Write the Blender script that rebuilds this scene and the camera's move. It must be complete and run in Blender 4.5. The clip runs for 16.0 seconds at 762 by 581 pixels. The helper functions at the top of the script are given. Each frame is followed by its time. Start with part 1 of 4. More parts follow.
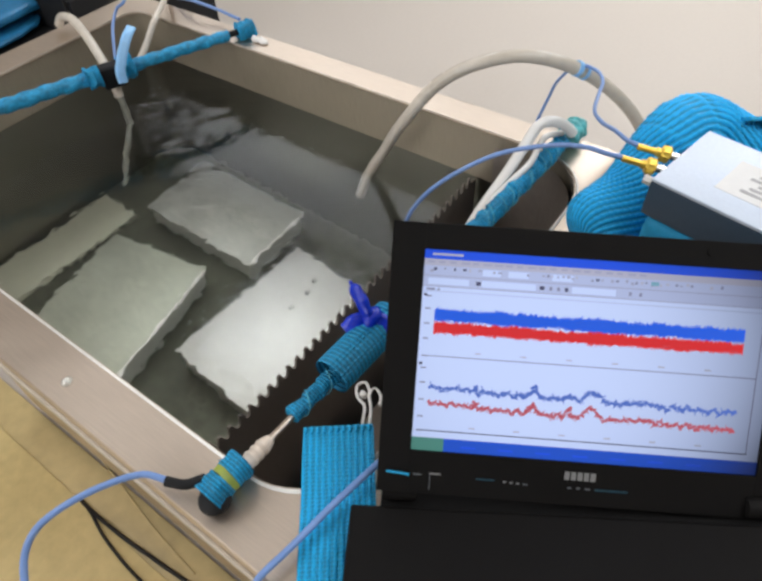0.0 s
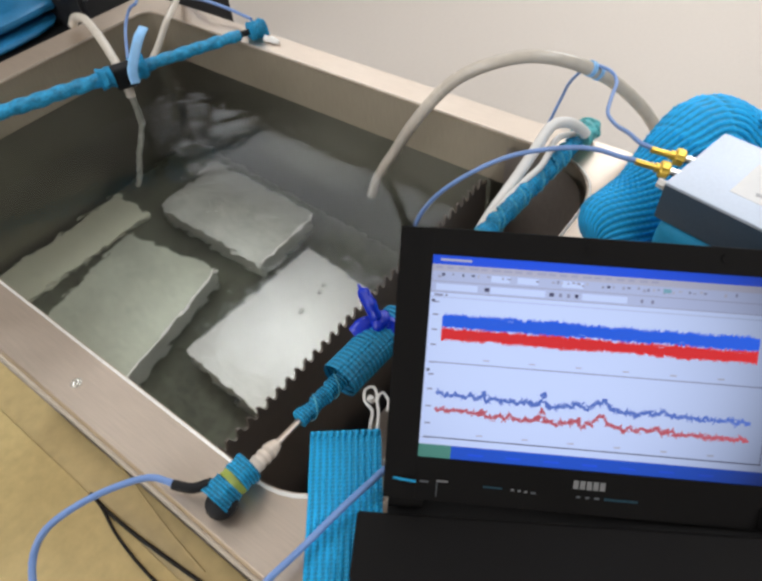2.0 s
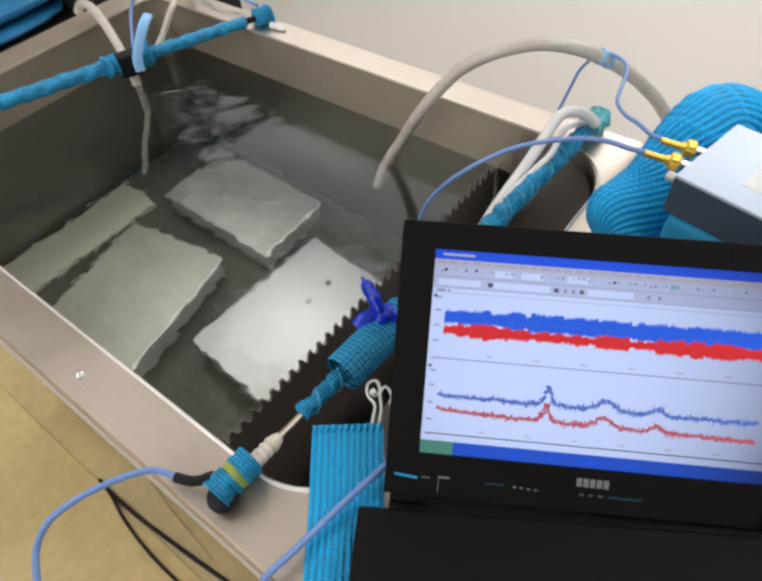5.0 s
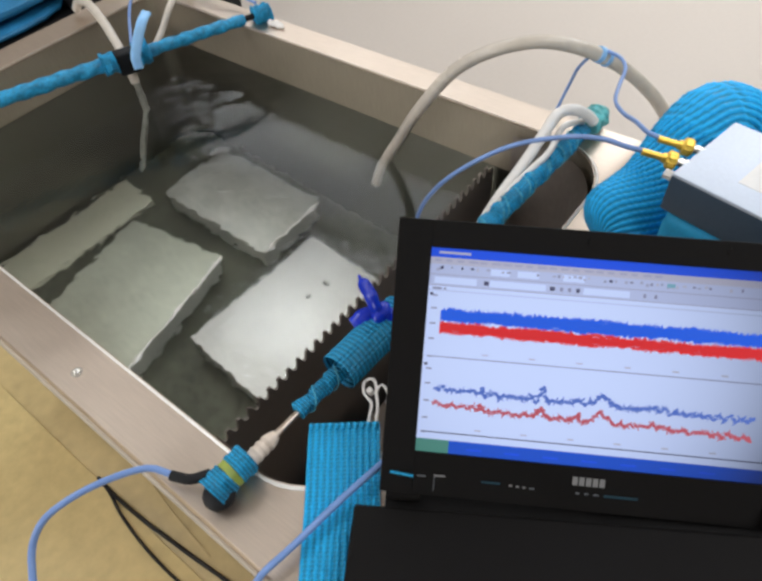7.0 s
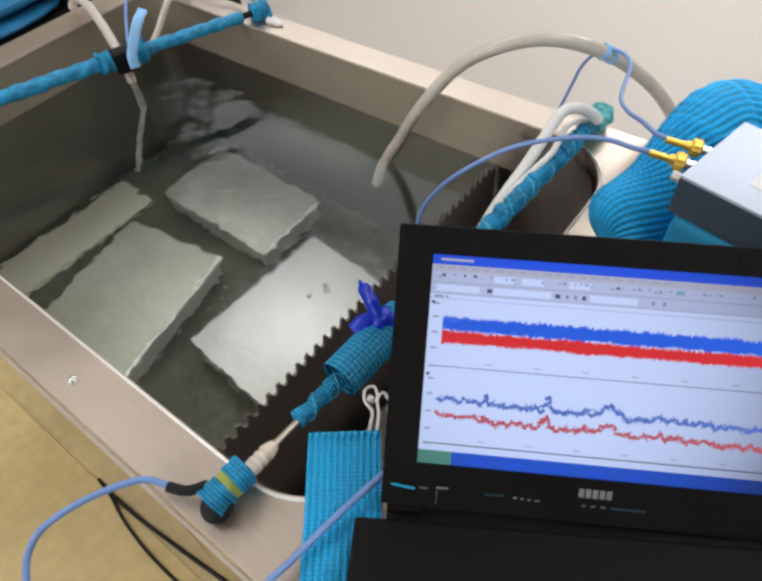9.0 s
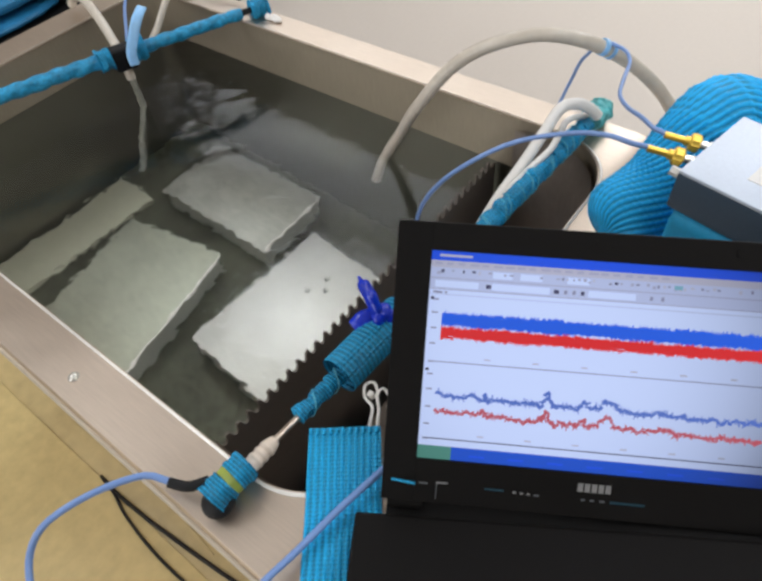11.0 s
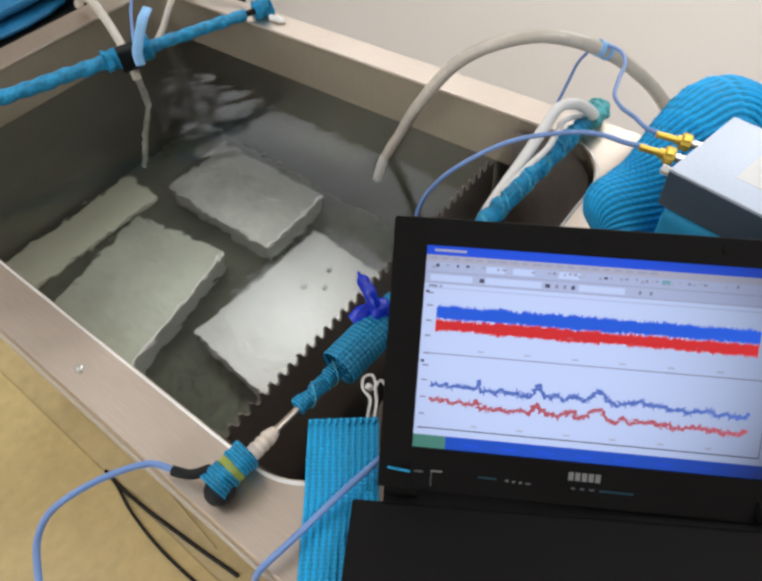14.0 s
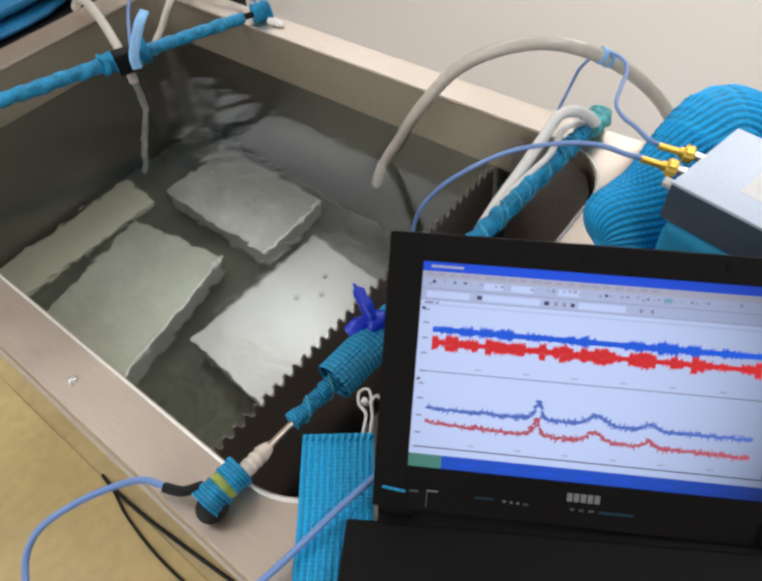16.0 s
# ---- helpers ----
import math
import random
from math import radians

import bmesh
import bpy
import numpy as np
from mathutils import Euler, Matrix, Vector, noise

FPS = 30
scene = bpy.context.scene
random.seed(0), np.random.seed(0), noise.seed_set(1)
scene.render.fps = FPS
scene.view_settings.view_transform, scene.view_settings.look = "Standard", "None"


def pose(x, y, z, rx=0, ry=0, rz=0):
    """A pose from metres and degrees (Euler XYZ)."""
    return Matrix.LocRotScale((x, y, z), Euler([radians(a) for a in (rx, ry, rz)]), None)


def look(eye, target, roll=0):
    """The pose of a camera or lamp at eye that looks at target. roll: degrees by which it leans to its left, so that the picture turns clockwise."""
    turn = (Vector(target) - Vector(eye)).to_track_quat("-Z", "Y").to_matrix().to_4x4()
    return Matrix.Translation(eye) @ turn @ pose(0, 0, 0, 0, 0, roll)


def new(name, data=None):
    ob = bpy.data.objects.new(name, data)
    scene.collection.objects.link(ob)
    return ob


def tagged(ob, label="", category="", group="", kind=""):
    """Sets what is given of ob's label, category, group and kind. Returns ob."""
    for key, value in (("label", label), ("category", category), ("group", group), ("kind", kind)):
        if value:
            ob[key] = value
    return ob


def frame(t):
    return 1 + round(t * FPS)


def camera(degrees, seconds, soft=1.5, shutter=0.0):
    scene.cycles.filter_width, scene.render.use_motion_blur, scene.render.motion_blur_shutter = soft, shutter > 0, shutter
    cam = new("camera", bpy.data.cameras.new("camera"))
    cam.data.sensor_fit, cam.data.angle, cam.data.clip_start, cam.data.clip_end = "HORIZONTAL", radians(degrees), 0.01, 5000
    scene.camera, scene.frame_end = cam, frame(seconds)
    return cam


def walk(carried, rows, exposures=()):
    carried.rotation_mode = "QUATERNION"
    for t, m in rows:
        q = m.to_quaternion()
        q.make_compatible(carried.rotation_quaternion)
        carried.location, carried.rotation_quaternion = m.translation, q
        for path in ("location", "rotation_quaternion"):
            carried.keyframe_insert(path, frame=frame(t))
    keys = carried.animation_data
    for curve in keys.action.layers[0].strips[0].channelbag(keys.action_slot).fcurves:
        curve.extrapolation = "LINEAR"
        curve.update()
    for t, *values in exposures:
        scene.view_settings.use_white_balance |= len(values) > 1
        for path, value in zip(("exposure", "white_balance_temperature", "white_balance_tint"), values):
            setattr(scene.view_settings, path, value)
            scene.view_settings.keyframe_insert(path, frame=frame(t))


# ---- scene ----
cam = camera(63.6, 16.0, soft=3.0)
PATH = [
    (0, (-0.117, -0.18, 0.526), (0.92, 0.656, -0.966), -4.0),
    (0.5, (-0.118, -0.179, 0.528), (0.911, 0.663, -0.966), -4.0),
    (1, (-0.117, -0.182, 0.528), (0.907, 0.672, -0.963), -4.3),
    (1.5, (-0.113, -0.18, 0.527), (0.904, 0.68, -0.965), -4.6),
    (2, (-0.108, -0.179, 0.527), (0.898, 0.687, -0.969), -5.1),
    (2.5, (-0.107, -0.177, 0.527), (0.894, 0.692, -0.97), -5.0),
    (3, (-0.105, -0.176, 0.527), (0.889, 0.694, -0.975), -5.3),
    (3.5, (-0.103, -0.174, 0.526), (0.884, 0.698, -0.979), -5.3),
    (4, (-0.101, -0.176, 0.526), (0.875, 0.697, -0.985), -5.6),
    (6.5, (-0.095, -0.18, 0.526), (0.859, 0.689, -1.002), -6.1),
    (7, (-0.095, -0.181, 0.525), (0.861, 0.69, -1.0), -6.0),
    (7.5, (-0.091, -0.18, 0.525), (0.859, 0.693, -1.004), -6.2),
    (8, (-0.089, -0.176, 0.523), (0.863, 0.695, -1.005), -6.0),
    (8.5, (-0.083, -0.174, 0.522), (0.862, 0.698, -1.01), -6.4),
    (9, (-0.082, -0.172, 0.521), (0.861, 0.697, -1.013), -6.5),
    (11.5, (-0.082, -0.176, 0.523), (0.849, 0.692, -1.019), -7.0),
    (12, (-0.083, -0.178, 0.525), (0.847, 0.693, -1.017), -7.0),
    (12.5, (-0.084, -0.178, 0.525), (0.846, 0.694, -1.015), -6.9),
    (13, (-0.083, -0.18, 0.527), (0.845, 0.692, -1.015), -7.0),
    (13.5, (-0.084, -0.184, 0.529), (0.84, 0.69, -1.015), -7.2),
    (14, (-0.089, -0.187, 0.53), (0.837, 0.69, -1.01), -7.1),
    (14.5, (-0.087, -0.186, 0.53), (0.836, 0.699, -1.008), -7.1),
    (15, (-0.081, -0.182, 0.53), (0.842, 0.7, -1.009), -7.0),
    (15.5, (-0.075, -0.18, 0.53), (0.846, 0.699, -1.013), -7.0),
    (16, (-0.073, -0.18, 0.53), (0.849, 0.698, -1.012), -7.0),
]
walk(cam, [(t, look(eye, target, roll)) for t, eye, target, roll in PATH], [(0, -0.09), (6.5, -0.10), (9.0, -0.12), (13.5, -0.13), (16.0, -0.15)])

# ---- light ----
world = bpy.data.worlds.new("room_air")
scene.world = world
world.use_nodes = True
world.node_tree.nodes["Background"].inputs[0].default_value = (0.95, 0.97, 1.0, 1)
world.node_tree.nodes["Background"].inputs[1].default_value = 0.03

FLOOR_Z = -0.80
CEIL_Z = 1.75
# Unseen lamps: first inferred from reflections, the rest added to brighten single parts.
LIGHTS = [(2.38, 2.05, 1.45, 2.4, 28.0), (1.12, 1.42, 0.75, 0.6, 8.0), (-1.1, 1.7, 1.6, 1.2, 31.0), (3.6, 0.15, 1.6, 1.3, 76.0), (0.5, -1.0, 1.5, 0.9, 23.0)]
for lx, ly, sx, sy, watts in LIGHTS:
    lamp = bpy.data.lights.new("unseen_lamp", "AREA")
    lamp.shape, lamp.size, lamp.size_y = "RECTANGLE", sx, sy
    lamp.energy, lamp.color = watts, (0.92, 0.955, 1.0)
    new("unseen_lamp", lamp).matrix_world = pose(lx, ly, CEIL_Z - 0.075)

# daylight through the west window
lamp = bpy.data.lights.new("window_daylight", "AREA")
lamp.shape, lamp.size, lamp.size_y = "RECTANGLE", 1.3, 2.5
lamp.energy, lamp.color = 62.0, (0.97, 0.975, 1.0)
new("window_daylight", lamp).matrix_world = pose(-3.94, 1.0, 0.60, 0, -90, 0)

# ---- materials ----


def mat(name, color=(0.5, 0.5, 0.5), rough=0.5, metal=0.0, var=0.12, scale=60.0, bump=0.15, bscale=None, coarse=4.0, spec=0.5, emit=None, strength=0.0):
    """A principled surface, varied at two scales, with a fine relief."""
    m = bpy.data.materials.new(name)
    m.use_nodes = True
    t = m.node_tree
    b = t.nodes["Principled BSDF"]
    b.inputs["Roughness"].default_value = rough
    b.inputs["Metallic"].default_value = metal
    b.inputs["Specular IOR Level"].default_value = spec
    co = t.nodes.new("ShaderNodeTexCoord")
    n1 = t.nodes.new("ShaderNodeTexNoise")
    n1.inputs["Scale"].default_value, n1.inputs["Detail"].default_value = scale, 4
    n2 = t.nodes.new("ShaderNodeTexNoise")
    n2.inputs["Scale"].default_value, n2.inputs["Detail"].default_value = coarse, 3
    for n in (n1, n2):
        t.links.new(co.outputs["Object"], n.inputs["Vector"])
    add = t.nodes.new("ShaderNodeMath")
    add.operation = "ADD"
    t.links.new(n1.outputs["Fac"], add.inputs[0])
    t.links.new(n2.outputs["Fac"], add.inputs[1])
    ramp = t.nodes.new("ShaderNodeMapRange")
    ramp.inputs["From Min"].default_value, ramp.inputs["From Max"].default_value = 0.6, 1.4
    ramp.inputs["To Min"].default_value, ramp.inputs["To Max"].default_value = 1 - var, 1 + var
    t.links.new(add.outputs[0], ramp.inputs["Value"])
    mul = t.nodes.new("ShaderNodeVectorMath")
    mul.operation = "SCALE"
    mul.inputs[0].default_value = color
    t.links.new(ramp.outputs[0], mul.inputs["Scale"])
    t.links.new(mul.outputs[0], b.inputs["Base Color"])
    rr = t.nodes.new("ShaderNodeMapRange")
    rr.inputs["From Min"].default_value, rr.inputs["From Max"].default_value = 0.3, 0.7
    rr.inputs["To Min"].default_value, rr.inputs["To Max"].default_value = max(rough - 0.08, 0.02), min(rough + 0.08, 1)
    t.links.new(n2.outputs["Fac"], rr.inputs["Value"])
    t.links.new(rr.outputs[0], b.inputs["Roughness"])
    if bump:
        bp = t.nodes.new("ShaderNodeBump")
        bp.inputs["Strength"].default_value, bp.inputs["Distance"].default_value = bump, 0.001
        t.links.new(n1.outputs["Fac"], bp.inputs["Height"])
        t.links.new(bp.outputs[0], b.inputs["Normal"])
    if emit:
        b.inputs["Emission Color"].default_value = (*emit, 1)
        b.inputs["Emission Strength"].default_value = strength
    return m


def brushed(name, color, rough, along=(1, 1, 1), bump=0.08, metal=1.0, var=0.10, coarse=7):
    """Brushed steel: fine noise stretched along one axis, and broad smears."""
    m = mat(name, color, rough, metal, var, 90, bump, coarse=coarse)
    t = m.node_tree
    mp = t.nodes.new("ShaderNodeMapping")
    mp.inputs["Scale"].default_value = along
    co = next(n for n in t.nodes if n.type == "TEX_COORD")
    n1 = next(n for n in t.nodes if n.type == "TEX_NOISE" and n.inputs["Scale"].default_value == 90)
    t.links.new(co.outputs["Object"], mp.inputs[0])
    t.links.new(mp.outputs[0], n1.inputs["Vector"])
    return m


def webbing(name, color, ribs, weave, var=0.16, coarse=25, pick=0.36):
    """Woven webbing by its own UV: ribs along, picks across, in metres."""
    m = mat(name, color, 0.62, 0, var, 400, 0.2, coarse=coarse)
    t = m.node_tree
    b = t.nodes["Principled BSDF"]
    uv = t.nodes.new("ShaderNodeUVMap")
    sep = t.nodes.new("ShaderNodeSeparateXYZ")
    t.links.new(uv.outputs[0], sep.inputs[0])
    waves = []
    for axis, pitch in (("X", ribs), ("Y", weave)):
        k = t.nodes.new("ShaderNodeMath")
        k.operation = "MULTIPLY"
        k.inputs[1].default_value = 2 * math.pi / pitch
        t.links.new(sep.outputs[axis], k.inputs[0])
        s = t.nodes.new("ShaderNodeMath")
        s.operation = "SINE"
        t.links.new(k.outputs[0], s.inputs[0])
        waves.append(s)
    mix = t.nodes.new("ShaderNodeMath")
    mix.operation = "MULTIPLY_ADD"
    mix.inputs[1].default_value = pick
    t.links.new(waves[1].outputs[0], mix.inputs[0])
    t.links.new(waves[0].outputs[0], mix.inputs[2])
    bp = t.nodes.new("ShaderNodeBump")
    bp.inputs["Strength"].default_value, bp.inputs["Distance"].default_value = 0.9, 0.0012
    t.links.new(mix.outputs[0], bp.inputs["Height"])
    t.links.new(bp.outputs[0], b.inputs["Normal"])
    # groove shade is put into the colour, following the relief
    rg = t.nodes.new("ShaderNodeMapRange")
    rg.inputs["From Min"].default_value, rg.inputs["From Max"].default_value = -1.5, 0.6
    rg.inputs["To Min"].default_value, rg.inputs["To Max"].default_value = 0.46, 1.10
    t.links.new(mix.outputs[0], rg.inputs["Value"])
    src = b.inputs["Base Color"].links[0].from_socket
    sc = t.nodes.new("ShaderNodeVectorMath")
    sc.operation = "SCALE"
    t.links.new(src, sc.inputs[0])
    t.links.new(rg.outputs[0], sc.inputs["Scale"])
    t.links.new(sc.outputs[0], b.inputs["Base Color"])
    return m


STEEL_Y = brushed("brushed_steel_y", (0.605, 0.512, 0.428), 0.40, (6, 0.3, 6))
STEEL_X = brushed("brushed_steel_x", (0.605, 0.512, 0.428), 0.40, (0.3, 6, 6))
# Wall below water: wet, and its weaker light put into the darker colour.
STEEL_IN = brushed("shaded_inner_steel", (0.165, 0.16, 0.132), 0.42, (4, 4, 0.4))
STEEL_DRY = brushed("dry_wall_steel", (0.42, 0.36, 0.275), 0.5, (4, 4, 0.4), metal=0.55)
DULL = brushed("dull_edge_steel", (0.50, 0.44, 0.36), 0.62, (1, 1, 1), metal=0.7)
# Light on the basin floor by the back wall, put into a paler steel.
LIT_FLOOR = brushed("lit_floor_steel", (0.56, 0.56, 0.44), 0.45, (1, 1, 1), metal=0.3)
# Basin floor: gap shade and pale light patches put into a dark, mottled colour.
FLOOR_STEEL = brushed("shaded_floor_steel", (0.100, 0.105, 0.078), 0.42, (1, 1, 1), metal=0.6, var=0.65, coarse=9)
# Weir and channel: the shade inside is put into darker steel colours.
WEIR_M = brushed("shaded_weir_steel", (0.27, 0.24, 0.215), 0.65, (1, 1, 0.8), bump=0.01, var=0.05)
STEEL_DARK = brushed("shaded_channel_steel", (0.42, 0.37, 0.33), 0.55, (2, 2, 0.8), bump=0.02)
# Edge highlight put into this pale colour, for the rim lip and case edges.
LIP = brushed("highlight_steel", (0.88, 0.86, 0.82), 0.42, (1, 1, 1), metal=0.5)
BRIGHT = brushed("bright_steel", (0.75, 0.74, 0.70), 0.22, (1, 1, 1))
FLOOR_M = mat("beige_linoleum", (0.50, 0.445, 0.395), 0.42, 0, 0.035, 60, 0.05, coarse=0.8)
DARK_TAN = mat("darker_tan_strip", (0.50, 0.38, 0.175), 0.5, 0, 0.2, 30, 0.15, coarse=5)
BOARD = mat("tan_plywood", (0.59, 0.455, 0.205), 0.38, 0, 0.16, 40, 0.12, coarse=3.5)
WALL_M = mat("cream_wall_paint", (0.66, 0.62, 0.55), 0.8, 0, 0.04, 12, 0.1, coarse=1.0)
CEIL_M = mat("white_ceiling", (0.75, 0.74, 0.72), 0.9, 0, 0.04, 20, 0.2, coarse=1.0)
LAPTOP = mat("black_laptop_plastic", (0.0068, 0.0061, 0.0058), 0.62, 0, 0.12, 500, 0.12, coarse=20, spec=0.12)
RUBBER = mat("black_rubber", (0.010, 0.010, 0.011), 0.6, 0, 0.2, 120, 0.3, coarse=20, spec=0.25)
CREAM = mat("cream_hose_plastic", (0.58, 0.52, 0.44), 0.2, 0, 0.12, 70, 0.12, coarse=12)
WHITE = mat("white_hose_plastic", (0.80, 0.77, 0.73), 0.38, 0, 0.08, 70, 0.1, coarse=12)
CABLE = mat("blue_cable_jacket", (0.18, 0.30, 0.60), 0.38, 0, 0.12, 90, 0.1, coarse=14)
CABLE_L = mat("pale_blue_plastic", (0.28, 0.55, 0.88), 0.35, 0, 0.12, 90, 0.1, coarse=14)
DARKWIRE = mat("black_cable_jacket", (0.010, 0.008, 0.007), 0.5, 0, 0.15, 90, 0.1, coarse=14, spec=0.2)
NAVY = mat("royal_blue_ribbon", (0.003, 0.028, 0.50), 0.25, 0, 0.2, 150, 0.3, coarse=30)
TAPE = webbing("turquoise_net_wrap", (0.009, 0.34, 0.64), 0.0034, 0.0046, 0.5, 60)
ROPE = mat("turquoise_rope_yarn", (0.016, 0.27, 0.50), 0.5, 0, 0.55, 170, 0.6, coarse=70)
KNOT_TAPE = mat("pale_teal_tape", (0.12, 0.48, 0.50), 0.45, 0, 0.5, 160, 0.5, coarse=50)
THREAD = mat("pale_turquoise_yarn", (0.10, 0.46, 0.62), 0.6, 0, 0.4, 200, 0.3, coarse=60)
YELLOW = mat("yellow_green_tape", (0.30, 0.36, 0.06), 0.5, 0, 0.2, 150, 0.3, coarse=30)
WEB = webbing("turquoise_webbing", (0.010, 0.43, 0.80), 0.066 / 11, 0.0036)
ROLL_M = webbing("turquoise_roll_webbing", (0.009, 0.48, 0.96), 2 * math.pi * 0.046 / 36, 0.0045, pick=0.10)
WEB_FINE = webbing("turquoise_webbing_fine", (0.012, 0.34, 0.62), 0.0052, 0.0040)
PANE = mat("window_glass", (0.9, 0.95, 0.95), 0.05, 0, 0.02, 5, 0, coarse=1)
PANE.node_tree.nodes["Principled BSDF"].inputs["Transmission Weight"].default_value = 1.0
GOLD = mat("gold_plating", (0.85, 0.58, 0.10), 0.35, 0.75, 0.1, 200, 0.05, coarse=40)
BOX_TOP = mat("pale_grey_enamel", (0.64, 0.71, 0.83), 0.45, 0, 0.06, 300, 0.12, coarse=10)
# Instrument box: side colour set far darker than the cover.
BOX_SIDE = mat("slate_box_side", (0.055, 0.09, 0.135), 0.5, 0, 0.10, 300, 0.12, coarse=10)
PAPER = mat("white_paper", (0.78, 0.77, 0.76), 0.7, 0, 0.04, 100, 0.05, coarse=10)
INK = mat("grey_print", (0.42, 0.41, 0.42), 0.7, 0, 0.1, 100, 0, coarse=10)
CUSHION = mat("sky_blue_fabric", (0.018, 0.16, 0.33), 0.4, 0, 0.35, 160, 0.4, coarse=9)
# Case tops: own tints, plus uneven reflected light and ripple light in the colour.
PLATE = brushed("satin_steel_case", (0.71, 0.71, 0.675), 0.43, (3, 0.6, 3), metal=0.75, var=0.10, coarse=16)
PLATE_GREEN = brushed("dimmed_green_case", (0.51, 0.53, 0.44), 0.45, (3, 0.6, 3), metal=0.7, var=0.16, coarse=16)
PLATE_GREY = brushed("dimmed_grey_case", (0.46, 0.465, 0.425), 0.43, (3, 0.6, 3), metal=0.75, var=0.24, coarse=16)
# Case sides: same steel as the tops, side shade put into a darker colour.
PLATE_SIDE = brushed("shaded_steel_side", (0.50, 0.51, 0.46), 0.5, (1, 1, 1), metal=0.25)
BEIGE = mat("beige_connector_plastic", (0.68, 0.57, 0.47), 0.45, 0, 0.2, 120, 0.3, coarse=40)
INDIC = mat("dim_indicator_mark", (0.13, 0.14, 0.15), 0.4, 0.2, 0.05, 200, 0, coarse=30)
CYAN_MARK = mat("dim_cyan_mark", (0.015, 0.06, 0.09), 0.4, 0.2, 0.3, 300, 0, coarse=90)
LOGO = mat("silver_mark", (0.27, 0.27, 0.27), 0.4, 0.3, 0.05, 200, 0, coarse=30)
JET = mat("aerated_water", (0.50, 0.50, 0.44), 0.15, 0, 0.25, 120, 0.3, coarse=40)
JET.node_tree.nodes["Principled BSDF"].inputs["Transmission Weight"].default_value = 0.5
JET.node_tree.nodes["Principled BSDF"].inputs["IOR"].default_value = 1.2


# middle of the display, from the laptop's base point
GLOW_MID = (0.125, 0.112, 0.121)


def glow(name, color, strength, uneven=True):
    """A lit patch of the display; its view-angle dimming is put into the glow."""
    m = bpy.data.materials.new(name)
    m.use_nodes = True
    t = m.node_tree
    b = t.nodes["Principled BSDF"]
    b.inputs["Base Color"].default_value = (0.01, 0.01, 0.012, 1)
    b.inputs["Roughness"].default_value = 0.35
    b.inputs["Specular IOR Level"].default_value = 0.2
    b.inputs["Emission Color"].default_value = (*color, 1)
    b.inputs["Emission Strength"].default_value = strength
    if uneven:
        co = t.nodes.new("ShaderNodeTexCoord")
        far = t.nodes.new("ShaderNodeVectorMath")
        far.operation = "DISTANCE"
        far.inputs[1].default_value = GLOW_MID
        t.links.new(co.outputs["Object"], far.inputs[0])
        sq = t.nodes.new("ShaderNodeMath")
        sq.operation = "POWER"
        sq.inputs[1].default_value = 3.0
        t.links.new(far.outputs["Value"], sq.inputs[0])
        k = t.nodes.new("ShaderNodeMath")
        k.operation = "MULTIPLY_ADD"
        k.inputs[1].default_value, k.inputs[2].default_value = -105.0, 1.06
        t.links.new(sq.outputs[0], k.inputs[0])
        g = t.nodes.new("ShaderNodeMath")
        g.operation = "MULTIPLY"
        g.inputs[1].default_value = strength
        t.links.new(k.outputs[0], g.inputs[0])
        t.links.new(g.outputs[0], b.inputs["Emission Strength"])
    return m


SCREEN = glow("screen_page", (0.56, 0.67, 1.0), 1.0)
S_BLUE = glow("screen_title_blue", (0.015, 0.09, 0.80), 0.95)
S_TASK = glow("screen_taskbar_blue", (0.015, 0.09, 0.62), 0.95)
S_GREEN = glow("screen_button_green", (0.08, 0.26, 0.22), 0.95)
S_GREY = glow("screen_toolbar_grey", (0.46, 0.47, 0.62), 0.95)
S_TOOL = glow("screen_toolbar_pale", (0.46, 0.53, 0.80), 0.95)
S_DARK = glow("screen_dark_mark", (0.07, 0.07, 0.14), 0.95)
S_MID = glow("screen_mid_grey", (0.36, 0.38, 0.56), 0.95)
S_TEAL = glow("screen_teal_mark", (0.20, 0.42, 0.55), 0.95)
S_LINE = glow("screen_line", (0.26, 0.27, 0.42), 0.95)
T_BLUE = glow("trace_blue", (0.02, 0.12, 0.80), 0.95, False)
T_RED = glow("trace_red", (0.72, 0.03, 0.035), 0.95, False)
T_BLUE2 = glow("trace_soft_blue", (0.09, 0.17, 0.58), 0.95, False)
T_RED2 = glow("trace_soft_red", (0.50, 0.10, 0.14), 0.95, False)

WATER = bpy.data.materials.new("clear_greenish_water")
WATER.use_nodes = True
_t = WATER.node_tree
_b = _t.nodes["Principled BSDF"]
_b.inputs["Base Color"].default_value = (0.955, 0.97, 0.935, 1)
_b.inputs["Roughness"].default_value = 0.075
_b.inputs["IOR"].default_value = 1.333
_b.inputs["Transmission Weight"].default_value = 1.0
_n = _t.nodes.new("ShaderNodeTexNoise")
_n.inputs["Scale"].default_value, _n.inputs["Detail"].default_value = 55, 2
_c = _t.nodes.new("ShaderNodeTexCoord")
_p = _t.nodes.new("ShaderNodeBump")
_p.inputs["Strength"].default_value, _p.inputs["Distance"].default_value = 0.25, 0.001
_t.links.new(_c.outputs["Object"], _n.inputs["Vector"])
_t.links.new(_n.outputs["Fac"], _p.inputs["Height"])
_t.links.new(_p.outputs[0], _b.inputs["Normal"])

# ---- building helpers ----
BASE = {}


def thing(name, at, label, category, group="", kind=""):
    e = tagged(new(name), label, category, group, kind)
    e.location = at
    BASE[e] = Vector(at)
    return e


